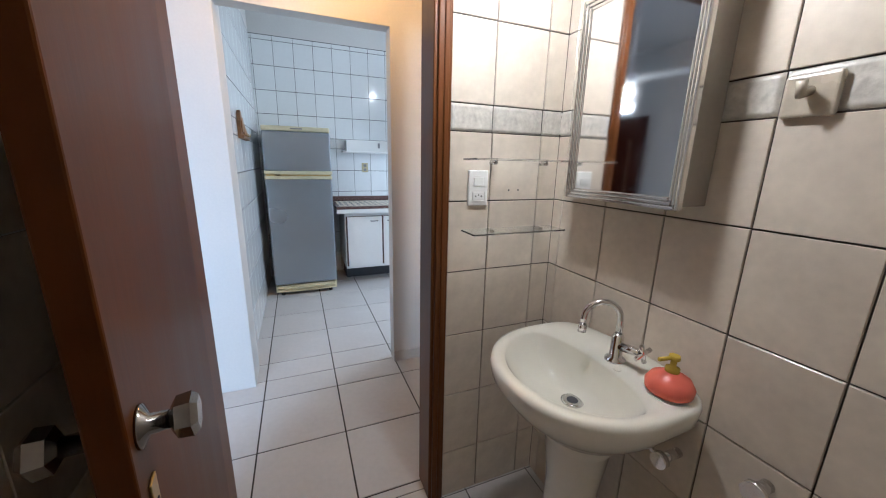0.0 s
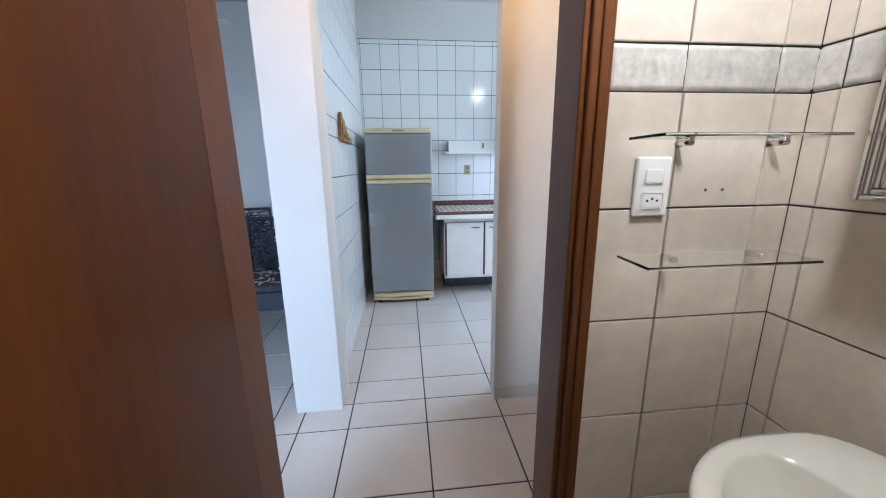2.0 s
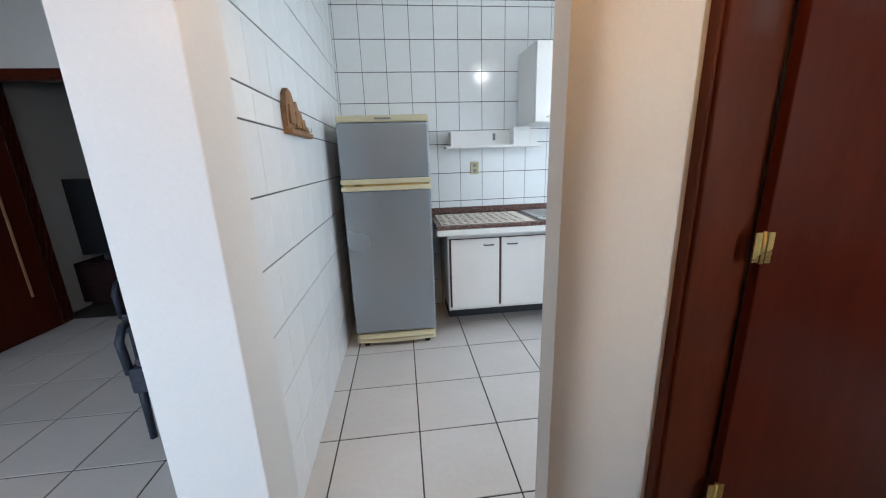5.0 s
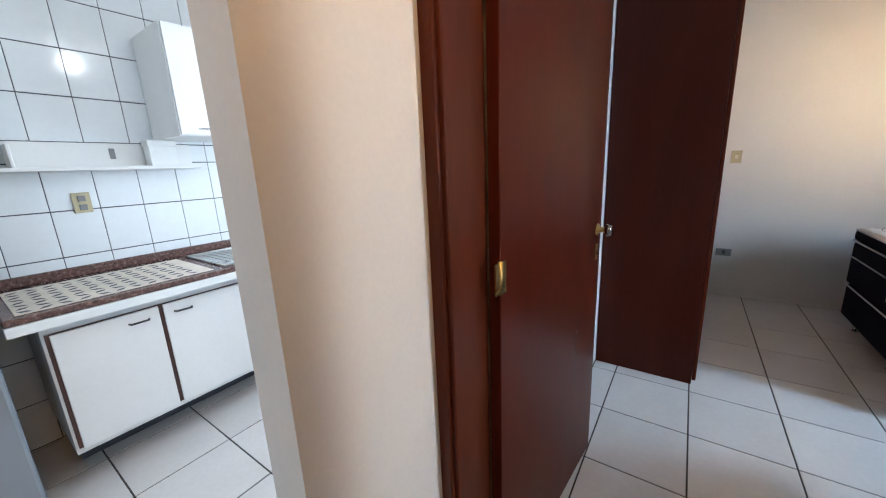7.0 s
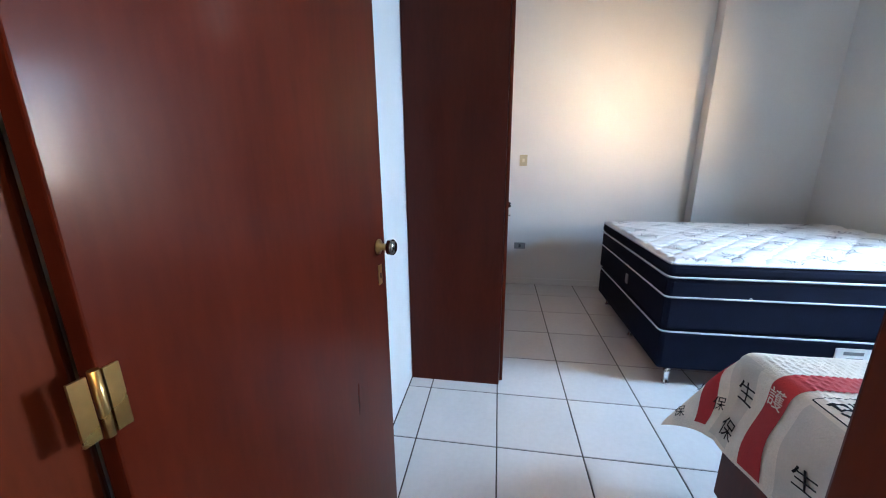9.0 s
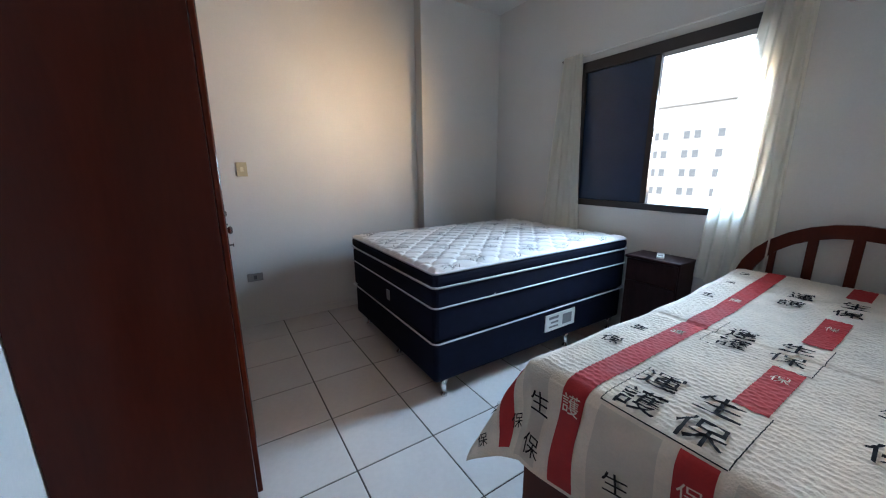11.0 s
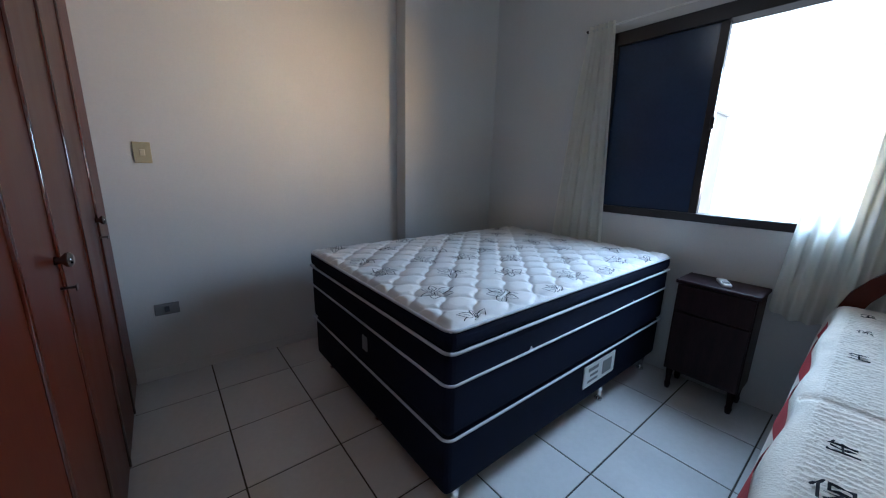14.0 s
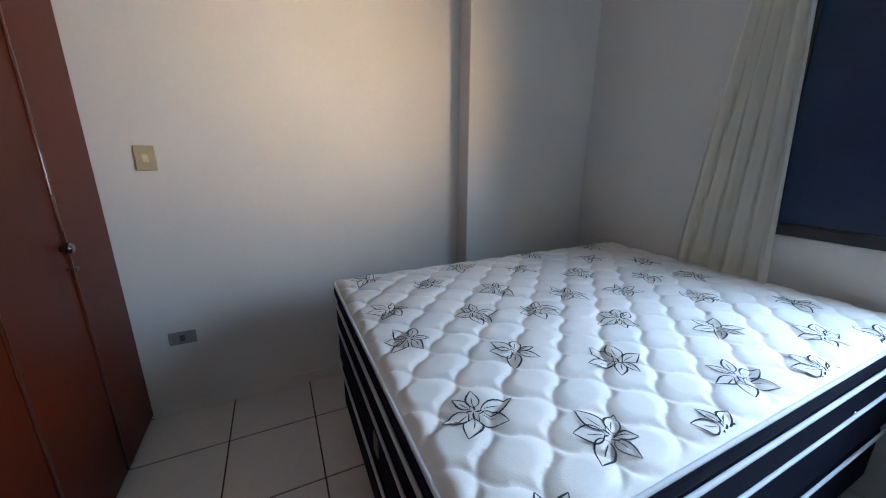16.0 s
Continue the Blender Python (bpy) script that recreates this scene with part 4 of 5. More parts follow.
def brush(text, a, b, size, material, turn=0.0):
    """A character printed on the cloth, its foot towards the foot of the bed."""
    cu = bpy.data.curves.new("character", "FONT")
    cu.body, cu.size, cu.offset, cu.resolution_u = text, size * 0.84, 0.0001 * size / 0.1, 2
    ob = new("character", cu)
    me = bpy.data.meshes.new_from_object(ob.evaluated_get(bpy.context.evaluated_depsgraph_get()))
    bpy.data.objects.remove(ob)
    bm = bmesh.new()
    bm.from_mesh(me)
    bmesh.ops.triangulate(bm, faces=bm.faces)
    bmesh.ops.subdivide_edges(bm, edges=[e for e in bm.edges if e.calc_length() > 0.02], cuts=2)
    for v in bm.verts:
        v.co = cover_at(a + size * 0.42 - v.co.x + 0.06 * v.co.y, b + size * 0.34 - v.co.y - 0.10 * v.co.x, 0.0070)
    part("character", bm, material, cover)


for text, a, b, size in (("運", 0.632, 1.63, 0.150), ("護", 0.618, 1.785, 0.150), ("生", 0.470, 1.63, 0.150), ("保", 0.460, 1.785, 0.150),
                         ("運", 0.620, 1.00, 0.125), ("護", 0.610, 1.135, 0.125), ("生", 0.455, 0.985, 0.125), ("保", 0.452, 1.12, 0.125),
                         ("運", 0.600, 0.32, 0.12), ("護", 0.605, 0.46, 0.12), ("生", 0.415, 0.30, 0.12), ("保", 0.420, 0.43, 0.12),
                         ("生", 0.895, 0.12, 0.06), ("保", 0.895, 0.34, 0.06), ("生", 0.895, 0.61, 0.07), ("生", 0.890, 1.29, 0.075), ("保", 0.890, 1.50, 0.095),
                         ("生", 0.165, 0.22, 0.07), ("生", 0.178, 0.58, 0.08), ("保", 0.158, 0.84, 0.085), ("生", 0.190, 1.265, 0.085), ("保", 0.168, 1.51, 0.125),
                         ("生", 0.905, 2.00, 0.11), ("保", 0.905, 2.16, 0.10), ("生", 0.60, 2.08, 0.10), ("生", 1.17, 2.02, 0.08), ("保", 1.02, 2.10, 0.08), ("保", 1.22, 2.17, 0.08)):
    brush(text, a, b, size, INK)
for text, a, b, size in (("護", RC + 0.045, 1.93, 0.085), ("護", RC + 0.045, 1.20, 0.06), ("護", RC + 0.045, 0.60, 0.06), ("護", RA + 0.05, 1.35, 0.07), ("護", RA + 0.05, 0.85, 0.06), ("保", RB + 0.042, 1.97, 0.075), ("保", RB + 0.042, 1.30, 0.065), ("保", RB + 0.042, 0.66, 0.055)):
    brush(text, a, b, size, COVER)

ns = thing("nightstand", "dark brown wooden nightstand between the beds", "nightstand", (3.87, 0.46, 0))
N0, N1, M0, M1, NT = 3.68, 4.06, 0.335, 0.58, 0.735
part("top", boxed(N0 - 0.012, M0, NT - 0.022, N1 + 0.006, M1 + 0.012, NT, bevel=0.005), DARKWOOD, ns)
part("body", boxed(N0, M0, 0.14, N1, M1 - 0.018, NT - 0.022, bevel=0.003), DARKWOOD, ns)
d = part("drawer", boxed(N0 + 0.006, M1 - 0.018, 0.54, N1 - 0.006, M1, NT - 0.028, bevel=0.004), DARKWOOD, ns)
d2 = part("door", boxed(N0 + 0.006, M1 - 0.018, 0.15, N1 - 0.006, M1, 0.532, bevel=0.004), DARKWOOD, ns)
for x in (N0 + 0.03, N1 - 0.03):
    for y in (M0 + 0.03, M1 - 0.045):
        part("leg", lathe([(0.013, 0), (0.018, 0.03), (0.014, 0.05), (0.02, 0.14)], (x, y, 0), 12), DARKWOOD, ns)
rc = thing("remote_control", "white remote control on the nightstand", "remote control", (3.86, 0.46, NT))
bm = boxed(-0.025, -0.07, 0.0, 0.025, 0.07, 0.018, bevel=0.006)
bmesh.ops.transform(bm, matrix=pose(3.86, 0.475, NT + 0.0005, 0, 0, 25), verts=bm.verts)
part("shell", bm, WHITE, rc)
bm = boxed(-0.016, 0.015, 0.018, 0.016, 0.055, 0.0195)
bmesh.ops.transform(bm, matrix=pose(3.86, 0.475, NT + 0.0005, 0, 0, 25), verts=bm.verts)
part("display", bm, GREYPL, rc)

# window: outer frame, dark closed sash, open half
wi = thing("window_1", "dark bronze sliding window, one half open, one half blacked out", "window")
tagged(wi, kind="structure")
FY0, FY1 = RY0 - 0.10, RY0 + 0.022
for a in ((WX0, WZ0, WX0 + 0.035, WZ1), (WX1 - 0.035, WZ0, WX1, WZ1)):
    part("frame_stile", boxed(a[0], FY0, a[1], a[2], FY1, a[3], bevel=0.003), ALU, wi)
part("window_sill", boxed(WX0, FY0, WZ0, WX1, FY1, WZ0 + 0.05, bevel=0.003), ALU, wi)
part("frame_head", boxed(WX0, FY0, WZ1 - 0.085, WX1, FY1, WZ1, bevel=0.003), ALU, wi)
s1 = part("sash", boxed(4.115, RY0 - 0.035, WZ0 + 0.051, WX1 - 0.036, RY0 - 0.005, WZ1 - 0.086, bevel=0.004), SHUTTER, wi, "dark blackout panel, blue window glare mixed into its colour")
part("sash_stile", boxed(4.100, RY0 - 0.04, WZ0 + 0.051, 4.145, RY0 + 0.0, WZ1 - 0.086, bevel=0.003), ALU, wi)
part("latch", boxed(4.088, RY0 - 0.005, 1.62, 4.112, RY0 + 0.014, 1.69, bevel=0.004), DARKMETAL, wi)


def curtain(name_label, x0t, x1t, x0b, x1b, z0, z1, y):
    t = thing("curtain", name_label, "curtain", ((x0b + x1b) / 2, y, z0), "window curtains")

    def cloth(u, v):
        xt, xb = x0t + (x1t - x0t) * u, x0b + (x1b - x0b) * u
        k = v ** 1.3
        return (xb + (xt - xb) * k, y + 0.022 * math.sin(2 * math.pi * 5.5 * u + 0.6 * math.sin(3 * v)) * (1.1 - 0.4 * v) + 0.008 * math.sin(17 * u + 5 * v), z0 + (z1 - z0) * v + 0.02 * math.sin(7 * u) * (1 - v))
    c = part("cloth", sheet(cloth, 70, 40), CURTAIN, t)
    return t


curtain("thin off-white curtain hanging beside the window", 4.74, 4.92, 4.64, 5.10, 0.64, 2.36, RY0 + 0.075)
curtain("thin off-white curtain gathered beside the window", 3.27, 3.50, 3.26, 3.66, 0.62, 2.35, RY0 + 0.075)
rod = thing("curtain_rod", "thin metal curtain rod over the window", "curtain rod", (4.0, RY0, 2.33))
part("rod", tube(bmesh.new(), [(3.22, RY0 + 0.07, 2.335), (4.96, RY0 + 0.07, 2.335)], 0.006), WHITE, rod)
for x in (3.24, 4.94):
    part("bracket", tube(bmesh.new(), [(x, RY0 + 0.001, 2.335), (x, RY0 + 0.08, 2.335)], 0.008), DARKMETAL, rod)

ac = thing("air_conditioner", "white wall-mounted split air conditioner", "air conditioner", (2.8, RY0, 2.2))
part("housing", boxed(2.40, RY0 + 0.001, 2.215, 3.18, RY0 + 0.20, 2.49, bevel=0.02, seg=3), WHITE, ac)
part("air_outlet", boxed(2.46, RY0 + 0.10, 2.207, 3.13, RY0 + 0.192, 2.222, bevel=0.002), BLACK, ac, "dark air outlet slot")
part("louvre", boxed(2.46, RY0 + 0.15, 2.203, 3.13, RY0 + 0.158, 2.212), GREYPL, ac)

bl = thing("ceiling_light", "round bedroom ceiling light, lit", "ceiling light", (4.48, 1.62, CEIL), "ceiling lamps")
part("base", lathe([(0.10, -0.03), (0.11, -0.001)], (4.48, 1.62, 2.66)), WHITE, bl)
part("rod", tube(bmesh.new(), [(4.48, 1.62, 2.65), (4.48, 1.62, CEIL - 0.001)], 0.01), WHITE, bl)
part("bulb", lathe([(0.02, -0.03), (0.02, -0.06), (0.045, -0.10), (0.045, -0.15), (0.02, -0.18)], (4.48, 1.62, 2.66), 16), BULB, bl)
for nm, lab, z, m, dz in (("light_switch", "beige single light switch plate", 1.398, BEIGE, 0.058), ("wall_outlet", "grey wall outlet plate near the floor", 0.455, GREYPL, 0.036)):
    t = thing(nm, lab, "switch" if nm == "light_switch" else "outlet", (RX1, 3.02, z))
    dy = 0.04 if nm == "light_switch" else 0.062
    part("plate", boxed(RX1 - 0.010, 3.02 - dy, z - dz, RX1 - 0.001, 3.02 + dy, z + dz, bevel=0.003), m, t)
    part("rocker" if nm == "light_switch" else "socket", boxed(RX1 - 0.014, 3.008, z - 0.018, RX1 - 0.010, 3.032, z + 0.018, bevel=0.002), CREAM if nm == "light_switch" else DARKGREY, t)
base = solid("baseboard_bedroom", boxed(RX1 - 0.010, 1.425, 0, RX1 - 0.001, VY0 - 0.004, 0.07, bevel=0.002), PAINT, "low painted baseboard on the bedroom wall")

# ---- bathroom ----
sk = thing("washbasin", "off-white ceramic pedestal washbasin", "washbasin", (1.95, 2.22, 0))
SX, SY, SZ = 2.150, 2.265, 0.845


def basin_edge(a):
    """Outline of the basin seen from above: flat towards the wall, round in front."""
    s, c = math.sin(a), math.cos(a)
    y = SY + 0.255 * math.copysign(abs(c) ** 0.9, c)
    return (SX - 0.20 - 0.265 * s ** 0.95, y) if s >= 0 else (SX - 0.20 + 0.198 * abs(s) ** 0.45, y)


NB = 56
prof = [(0.42, -0.20), (0.60, -0.17), (0.85, -0.10), (0.985, -0.045), (1.0, -0.012), (0.985, 0.0), (0.95, 0.003)]
bm = bmesh.new()
ccx, ccy = SX - 0.17, SY
rings = []
for f_, z in prof:
    ring = []
    for k in range(NB):
        ex_, ey_ = basin_edge(2 * math.pi * k / NB)
        ring.append(bm.verts.new((ccx + (ex_ - ccx) * f_, ccy + (ey_ - ccy) * f_, SZ + z)))
    rings.append(ring)
# bowl: an ellipse sunk in front of the tap ledge
bcx, bcy, brx, bry = SX - 0.235, SY, 0.195, 0.215
for f_, z in ((1.0, 0.002), (0.97, -0.006), (0.88, -0.035), (0.66, -0.085), (0.36, -0.112), (0.13, -0.118)):
    ring = []
    for k in range(NB):
        a = 2 * math.pi * k / NB
        s, c = math.sin(a), math.cos(a)
        rx = brx * (1.0 if s > 0 else 0.38)
        ring.append(bm.verts.new((bcx - rx * f_ * s, bcy + bry * f_ * c, SZ + z)))
    rings.append(ring)
for a, b in zip(rings, rings[1:]):
    for k in range(NB):
        bm.faces.new((a[k], a[(k + 1) % NB], b[(k + 1) % NB], b[k])).smooth = True
bm.faces.new(rings[-1])
bm.faces.new(rings[0][::-1])
bmesh.ops.recalc_face_normals(bm, faces=bm.faces)
part("basin", bm, CERAMIC, sk)
part("pedestal", lathe([(0.115, 0), (0.11, 0.03), (0.085, 0.12), (0.08, 0.45), (0.10, 0.60), (0.15, 0.70)], (SX - 0.20, SY, 0), 28, 0.9, 1.0), CERAMIC, sk)
dr = part("drain", lathe([(0.030, 0), (0.032, 0.004), (0.022, 0.006)], (bcx, bcy, SZ - 0.118), 20), CHROME, sk, "chrome drain ring")
part("drain_grate", lathe([(0.016, 0.0062), (0.015, 0.007)], (bcx, bcy, SZ - 0.118), 14), DARKGREY, dr)
part("overflow_hole", lathe([(0.010, 0), (0.009, 0.002)], (SX - 0.15, SY - 0.06, SZ + 0.002), 12), CERAMIC, sk)

ft = thing("faucet", "chrome swan-neck basin faucet with a cross handle", "faucet", (SX - 0.11, SY, SZ))
fx, fy = SX - 0.115, SY - 0.02
part("base", lathe([(0.028, 0.001), (0.028, 0.008), (0.017, 0.014), (0.016, 0.075), (0.011, 0.085)], (fx, fy, SZ), 18), CHROME, ft)
pts = [(fx, fy, SZ + 0.07), (fx, fy, SZ + 0.125)] + [(fx - 0.042 * (1 - math.cos(radians(a))), fy + 0.025 * (1 - math.cos(radians(a))), SZ + 0.125 + 0.05 * math.sin(radians(a))) for a in range(20, 181, 20)] + [(fx - 0.085, fy + 0.050, SZ + 0.10)]
part("spout", tube(bmesh.new(), pts, 0.009, 12), CHROME, ft)
part("aerator", tube(bmesh.new(), [(fx - 0.085, fy + 0.05, SZ + 0.105), (fx - 0.085, fy + 0.05, SZ + 0.082)], 0.012, 12), CHROME, ft)
part("valve", tube(bmesh.new(), [(fx, fy - 0.01, SZ + 0.05), (fx + 0.01, fy - 0.065, SZ + 0.055)], 0.012, 12), CHROME, ft)
bm = bmesh.new()
for a in (20, 110):
    c, s = math.cos(radians(a)), math.sin(radians(a))
    tube(bm, [(fx + 0.012 + 0.028 * c, fy - 0.072, SZ + 0.056 + 0.028 * s), (fx + 0.012 - 0.028 * c, fy - 0.072, SZ + 0.056 - 0.028 * s)], 0.006, 8)
part("cross_handle", bm, CHROME, ft)

so = thing("soap_dispenser", "coral red soap dispenser with a gold pump on the basin", "soap dispenser", (2.03, 2.06, SZ))
part("bottle", lathe([(0.042, 0.004), (0.052, 0.012), (0.054, 0.028), (0.044, 0.046), (0.022, 0.058), (0.016, 0.062)], (2.035, 2.085, SZ), 26), SOAP, so)
pm = part("pump", lathe([(0.016, 0.062), (0.016, 0.072), (0.007, 0.076), (0.007, 0.092), (0.013, 0.094), (0.012, 0.104)], (2.035, 2.085, SZ), 16), GOLDPL, so, "gold pump head")
part("nozzle", tube(bmesh.new(), [(2.035, 2.085, SZ + 0.099), (1.995, 2.095, SZ + 0.096)], 0.005, 8), GOLDPL, pm)
part("base_rim", lathe([(0.050, 0.0015), (0.052, 0.006)], (2.035, 2.085, SZ), 26), WHITE, so)

mc = thing("mirror_cabinet", "bathroom mirror cabinet with a clear ribbed frame", "mirror", (2.1, 2.34, 1.6))
MY0, MY1, MZ0, MZ1, MD = 2.145, 2.525, 1.285, 1.845, 0.115
part("cabinet_body", boxed(BX - MD + 0.012, MY0 + 0.008, MZ0 + 0.008, BX - 0.008, MY1 - 0.008, MZ1 - 0.008, bevel=0.003), MILKY, mc)
part("mirror_glass", boxed(BX - MD + 0.004, MY0 + 0.03, MZ0 + 0.03, BX - MD + 0.0115, MY1 - 0.03, MZ1 - 0.03), MIRROR, mc)
part("backing", boxed(BX - MD + 0.0118, MY0 + 0.012, MZ0 + 0.012, BX - MD + 0.016, MY1 - 0.012, MZ1 - 0.012), GREYPL, mc)
for k in range(3):
    o = 0.010 * k
    for y in (MY0 + o, MY1 - o - 0.010):
        part("frame_rib", boxed(BX - MD - 0.006 + 0.003 * k, y, MZ0 + o, BX - MD + 0.012, y + 0.0095, MZ1 - o, bevel=0.003), ACRYLIC, mc)
    for z in (MZ0 + o, MZ1 - o - 0.010):
        part("frame_rib", boxed(BX - MD - 0.006 + 0.003 * k, MY0 + o + 0.0098, z, BX - MD + 0.012, MY1 - o - 0.0098, z + 0.0095, bevel=0.003), ACRYLIC, mc)

vl = thing("wall_lamp", "bathroom wall lamp above the mirror, lit", "lamp", (BX, 2.33, 2.0))
part("socket", tube(bmesh.new(), [(BX - 0.008, 2.33, 2.02), (BX - 0.15, 2.33, 2.02)], 0.016, 14), WHITE, vl)
part("bulb", tube(bmesh.new(), [(BX - 0.15, 2.33, 2.02), (BX - 0.16, 2.33, 2.02), (BX - 0.175, 2.33, 2.02), (BX - 0.19, 2.33, 2.02), (BX - 0.20, 2.33, 2.02)], [0.014, 0.020, 0.026, 0.024, 0.01], 16), BULB, vl)

for z, mate in ((1.395, "glass_shelf"), (1.15, "glass_shelf")):
    t = thing(mate, "clear glass corner shelf on chrome supports", "shelf", (1.95, BY, z), "glass shelves")
    bm = boxed(1.755, BY - 0.115, z, 2.13, BY - 0.010, z + 0.006, bevel=0.002)
    g = part("glass_plate", bm, GLASS, t, "clear greenish glass plate")
    g.visible_shadow = False
    for x in (1.865, 2.075):
        part("support", tube(bmesh.new(), [(x, BY - 0.007, z - 0.008), (x, BY - 0.045, z - 0.006)], 0.007, 10), CHROME, t, "chrome support peg")
sw = thing("light_switch", "white switch and outlet plate on the bathroom tiles", "switch", (1.815, BY, 1.30))
part("plate", boxed(1.776, BY - 0.018, 1.240, 1.852, BY - 0.007, 1.362, bevel=0.004), WHITE, sw)
part("rocker", boxed(1.794, BY - 0.022, 1.308, 1.834, BY - 0.018, 1.338, bevel=0.003), WHITE, sw)
o = part("outlet", boxed(1.790, BY - 0.021, 1.257, 1.838, BY - 0.018, 1.289, bevel=0.004), WHITE, sw)
for k in range(3):
    part("socket_hole", tube(bmesh.new(), [(1.803 + 0.011 * k, BY - 0.0210, 1.273 + (0.004 if k == 1 else 0)), (1.803 + 0.011 * k, BY - 0.0216, 1.273 + (0.004 if k == 1 else 0))], 0.0028, 8), RUBBER, o)
sc = thing("wall_plugs", "two empty screw plugs in the bathroom tile", "screw holes", (1.96, BY, 1.29))
for x in (1.945, 1.985):
    part("plug", tube(bmesh.new(), [(x, BY - 0.004, 1.292), (x, BY - 0.0072, 1.292)], 0.0035, 8), DARKGREY, sc)
hk = thing("towel_hook", "cream ceramic towel hook on the bathroom tiles", "hook", (BX, 2.0, 1.52))
part("plate", boxed(BX - 0.022, 1.957, 1.482, BX - 0.007, 2.043, 1.562, bevel=0.007, seg=3), HOOKCLAY, hk)
part("peg", tube(bmesh.new(), [(BX - 0.020, 2.0, 1.53), (BX - 0.05, 2.0, 1.52), (BX - 0.055, 2.0, 1.545)], 0.009, 10), HOOKCLAY, hk)
vv = thing("water_valve", "chrome angle valve and hose under the basin", "valve", (BX, 2.08, 0.55))
part("body", tube(bmesh.new(), [(BX - 0.007, 2.10, 0.62), (BX - 0.07, 2.10, 0.62)], 0.013, 12), CHROME, vv)
part("hose", tube(bmesh.new(), [(BX - 0.06, 2.10, 0.62), (BX - 0.09, 2.12, 0.64), (BX - 0.10, 2.16, 0.70), (BX - 0.11, 2.20, 0.76)], 0.007, 10), CHROME, vv)
part("tap_wheel", tube(bmesh.new(), [(BX - 0.07, 2.10, 0.62), (BX - 0.09, 2.10, 0.62)], 0.022, 12), CHROME, vv)
tap2 = thing("toilet_valve", "chrome wall valve low on the bathroom tiles", "valve", (BX, 1.86, 0.72))
part("body", tube(bmesh.new(), [(BX - 0.007, 1.91, 0.70), (BX - 0.05, 1.91, 0.70)], 0.014, 12), CHROME, tap2)
part("wheel", tube(bmesh.new(), [(BX - 0.05, 1.91, 0.70), (BX - 0.065, 1.91, 0.70)], 0.026, 8), CHROME, tap2)

# ---- outside ----
street = solid("ground", boxed(-120, -220, -16.2, 120, 60, -16.0), STREET, "sunlit pale street and ground far below")
back = solid("backdrop", sheet(lambda u, v: (-150 + 300 * u, -160, -16 + 120 * v), 4, 4), SKYCARD, "bright hazy white sky far behind the buildings")
bd = thing("apartment_building", "tall pale apartment building across the street", "building", (30, -66, -16))
part("wall", boxed(23.0, -74, -16, 46, -60, 11.0), FACADE, bd)
part("roof", boxed(22.7, -74.3, 11.0, 46.3, -59.7, 11.4), FACADE, bd)
wm = mesh_of("window", boxed(-0.40, -0.06, -0.55, 0.40, 0.06, 0.55), FARWIN)
for i in range(8):
    for j in range(8):
        piece("window", wm, bd, (-5.6 + (i // 2) * 4.6 + (i % 2) * 1.5, 6.03, 2.2 + j * 2.9))

# ---- tiles of floors and walls ----
def tile_mesh(name, w, h, depth, material, axis="z", gap=0.004):
    """One tile with eased edges, its corner at the origin, standing proud along +axis or -axis."""
    gu, gv = gap if isinstance(gap, tuple) else (gap, gap)
    w, h, e = w - gu, h - gv, 0.0015
    lo = [(0, 0), (w, 0), (w, h), (0, h)]
    hi = [(e, e), (w - e, e), (w - e, h - e), (e, h - e)]
    f = {"z": lambda u, v, d: (u, v, d), "-y": lambda u, v, d: (u, -d, v), "x": lambda u, v, d: (d, u, v), "-x": lambda u, v, d: (-d, u, v)}[axis]
    vs = [f(u, v, 0) for u, v in lo] + [f(u, v, depth - e) for u, v in lo] + [f(u, v, depth) for u, v in hi]
    fs = [(8, 9, 10, 11)] + [(i, (i + 1) % 4, 4 + (i + 1) % 4, 4 + i) for i in range(4)] + [(4 + i, 4 + (i + 1) % 4, 8 + (i + 1) % 4, 8 + i) for i in range(4)]
    me = bpy.data.meshes.new(name)
    me.from_pydata(vs, [], fs if axis != "-x" else [t[::-1] for t in fs])
    me.materials.append(material)
    return me


def cuts(start, pitch, lo, hi):
    """Stretches between lo and hi, cut at start + k * pitch."""
    k = math.floor((lo - start) / pitch)
    out = []
    while start + k * pitch < hi - 1e-6:
        a, b = max(lo, start + k * pitch), min(hi, start + (k + 1) * pitch)
        if b - a > 0.012:
            out.append((a, b))
        k += 1
    return out


cache = {}


def lay(parent, name, us, vs, at, depth, material, axis, gap):
    for u0, u1 in us:
        for v0, v1 in vs:
            key = (round(u1 - u0, 4), round(v1 - v0, 4), axis, material.name, depth)
            if key not in cache:
                cache[key] = tile_mesh(name, u1 - u0, v1 - v0, depth, material, axis, gap)
            piece(name, cache[key], parent, at(u0, v0))


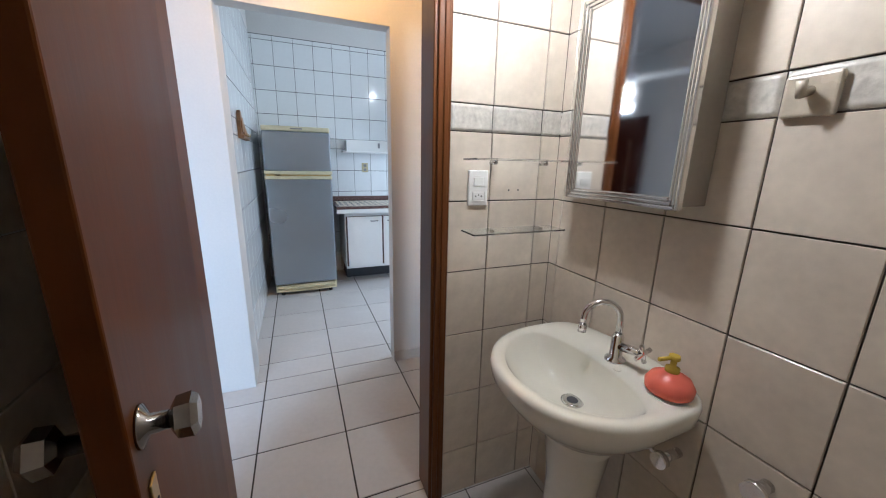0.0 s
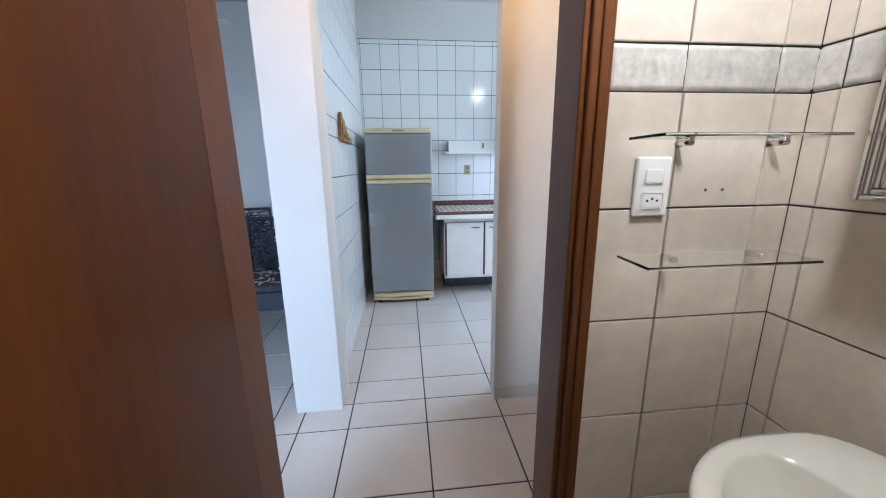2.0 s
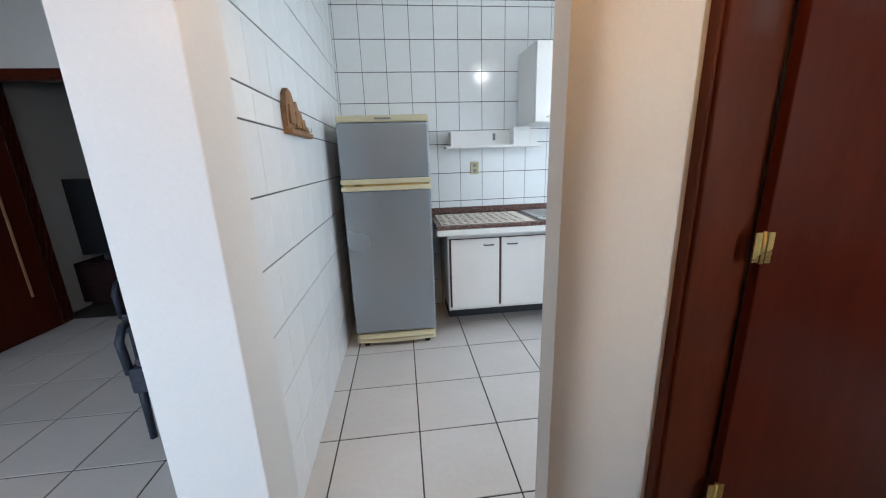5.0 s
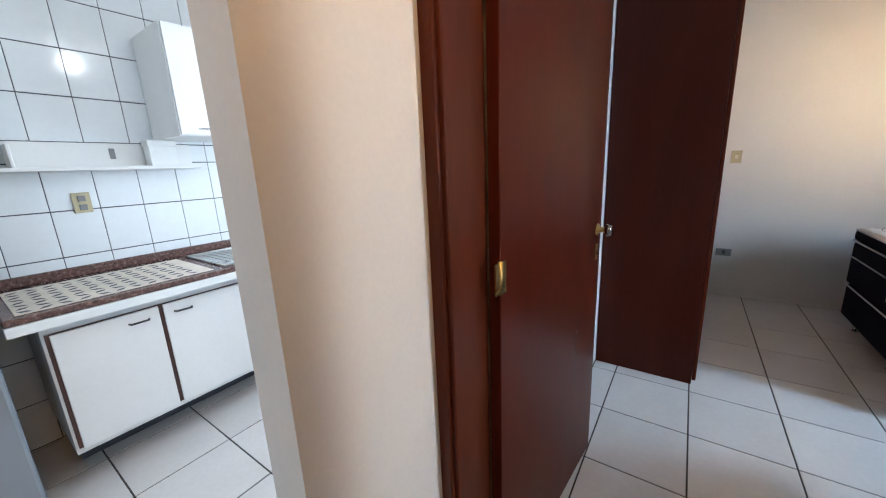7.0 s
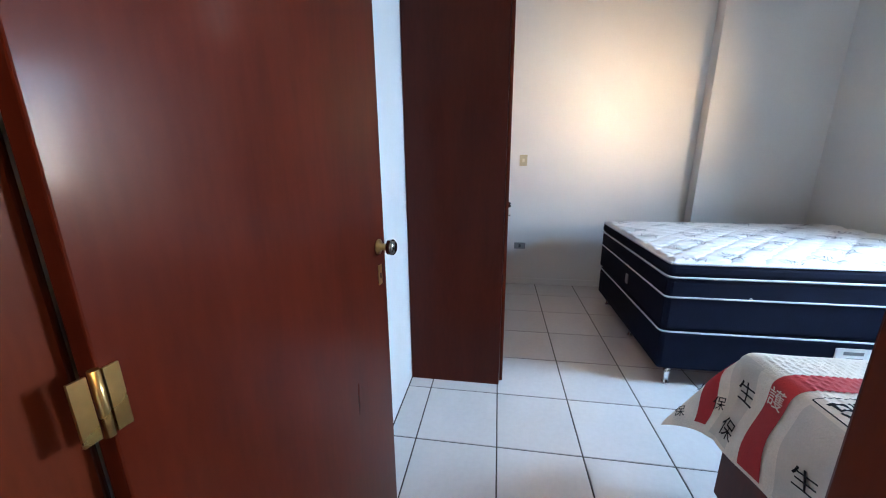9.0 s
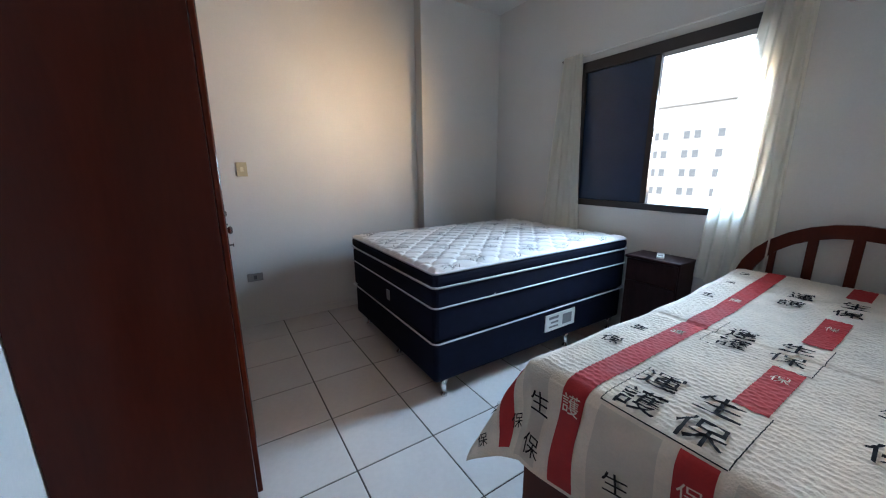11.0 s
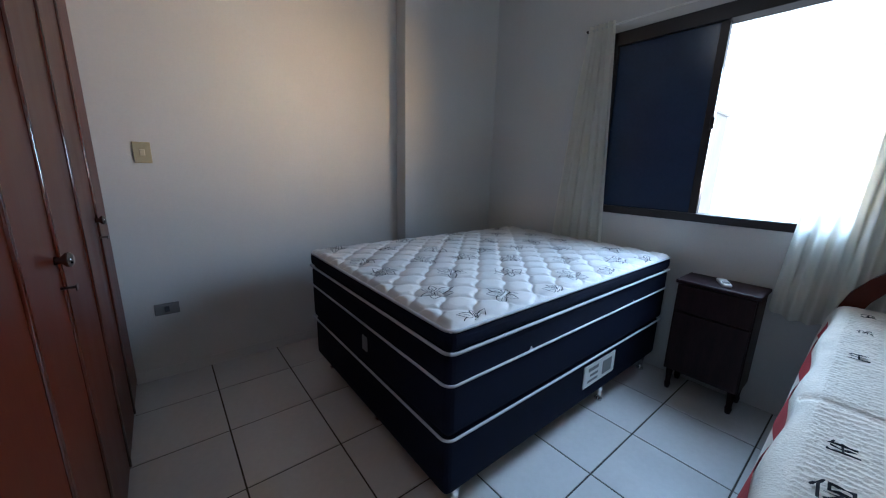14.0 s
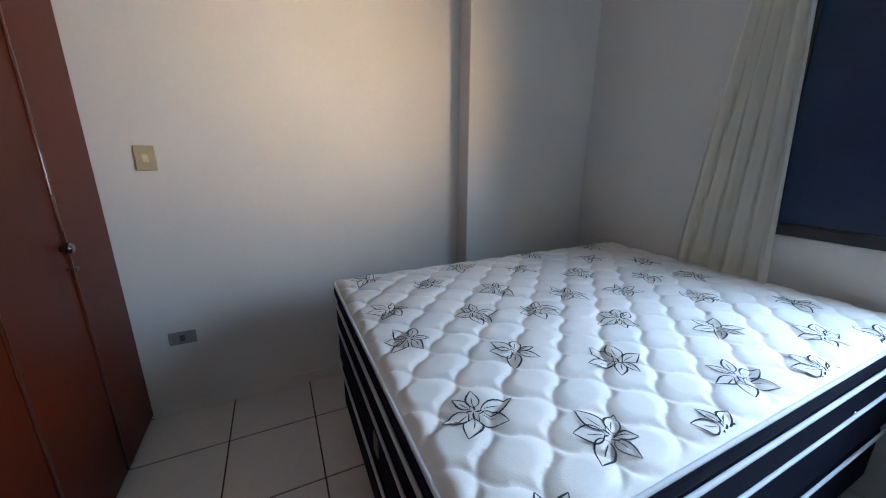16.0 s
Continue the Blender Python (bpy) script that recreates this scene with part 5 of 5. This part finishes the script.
def border_mesh(w, h, axis, gap=0.003):
    """A listello tile embossed with a scroll between two ropes."""
    key = ("border", round(w, 4), axis)
    if key in cache:
        return cache[key]

    def relief(u, v):
        if u in (0, 1) or v in (0, 1):
            return 0.0
        x = (u * w) % 0.1025 / 0.1025
        rope = max(0, 1 - abs(abs(v - 0.5) - 0.40) / 0.07) * (0.6 + 0.4 * math.sin(u * w * 420))
        oval = max(0, 1 - ((x - 0.5) / 0.30) ** 2 - ((v - 0.5) / 0.24) ** 2)
        scroll = max(0, math.cos(2 * math.pi * x) * math.cos(math.pi * (v - 0.5) * 2.2) * math.sin(u * w * 150 + 6 * v) ** 2)
        return 0.006 + 0.0022 * max(rope, math.sqrt(oval) * (0.75 + 0.25 * math.cos(26 * (x - 0.5))), scroll)
    if axis == "-y":
        bm = sheet(lambda u, v: (u * (w - gap), -relief(u, v), v * (h - gap)), 36, 14)
    else:
        bm = sheet(lambda u, v: (-relief(u, v), u * (w - gap), v * (h - gap)), 36, 14, True)
    cache[key] = mesh_of("border_tile", bm, BORDER)
    return cache[key]


GX, GY, GP = 0.961, 3.247, 0.4187
flat = lambda u, v: (u, v, -0.003)
lay(floor_main, "tile", cuts(GX, GP, LX, 0.70), cuts(GY, GP, 1.6, LY + W), flat, 0.003, FLOOR, "z", 0.007)
lay(floor_main, "tile", cuts(GX, GP, 0.70, KR), cuts(GY, GP, HY + 0.05, KB), flat, 0.003, FLOOR, "z", 0.007)
lay(floor_main, "tile", cuts(GX, GP, 0.70, 2.30), cuts(GY, GP, BY + 0.06, HY + 0.05), flat, 0.003, FLOOR, "z", 0.007)
lay(floor_main, "tile", cuts(1.20, 0.31, 0.78, BX), cuts(2.40, 0.31, 0.24, BY + 0.06), flat, 0.003, FLOOR, "z", 0.004)
BGX, BGP, BGQ = 3.118, 0.4285, 0.4180
lay(floor_bed, "tile", cuts(BGX, BGP, 2.30, RX1), cuts(3.252, BGQ, RY0, RY1), flat, 0.003, FLOOR, "z", 0.007)

BU, BV = 0.205, 0.256
cut_z = (0.0, 0.218, 0.490, 0.749, 1.001, 1.257, 1.490)
rows_low = list(zip(cut_z, cut_z[1:]))
rows_top = cuts(1.578, BV, 1.578, CEIL)
on_door = lambda u, v: (u, BY - 0.0005, v)
on_sink = lambda u, v: (BX - 0.0005, u, v)
for us, at, ax, par in ((cuts(1.868, BU, DX1 + 0.060, BX - 0.0025), on_door, "-y", wall_bath_door), (cuts(2.052, BU, 0.25, BY - 0.0025), on_sink, "-x", wall_bedroom_door)):
    lay(par, "tile", us, rows_low + rows_top, at, 0.006, BTILE, ax, 0.004)
    for u0, u1 in us:
        piece("border_tile", border_mesh(u1 - u0, 0.088, ax), par, at(u0, 1.490))
lay(wall_bath_door, "tile", [(0.79, DX0 - 0.062)], rows_low + rows_top, on_door, 0.006, BTILE, "-y", 0.004)
part("grout_sheet", boxed(0.78, BY - 0.0004, 0, DX0 - 0.06, BY + 0.001, CEIL), GROUT, wall_bath_door)
back_of = lambda u, v: (0.7805, u, v)
lay(wall_bath_left, "tile", cuts(2.052, BU, 0.25, BY), rows_low + rows_top, back_of, 0.006, BTILE, "x", 0.004)
part("grout_sheet", boxed(DX1 + 0.055, BY - 0.0004, 0, BX, BY + 0.001, CEIL), GROUT, wall_bath_door)
part("grout_sheet", boxed(BX - 0.0004, 0.24, 0, BX + 0.001, BY, CEIL), GROUT, wall_bedroom_door)

KU, KV = 0.2047, 0.2535
kz = (0.0, 0.255, 0.51, 0.765, 1.02, 1.275, 1.53, 1.645, 1.885, 2.13, 2.38, 2.63, 2.678)
krows = list(zip(kz, kz[1:]))
lay(wall_kitchen_back, "tile", cuts(1.085, KU, KX, KR), krows, lambda u, v: (u, KB + 0.006, v), 0.006, KTILE, "-y", (0.0040, 0.0058))
lay(wall_kitchen_left, "tile", cuts(4.10, KU, HY + 0.221, KB), [(a + 0.018 * (a > 0), min(b + 0.018, TILE_TOP)) for a, b in krows], lambda u, v: (KX - 0.006, u, v), 0.006, KTILE, "x", (0.0022, 0.0062))
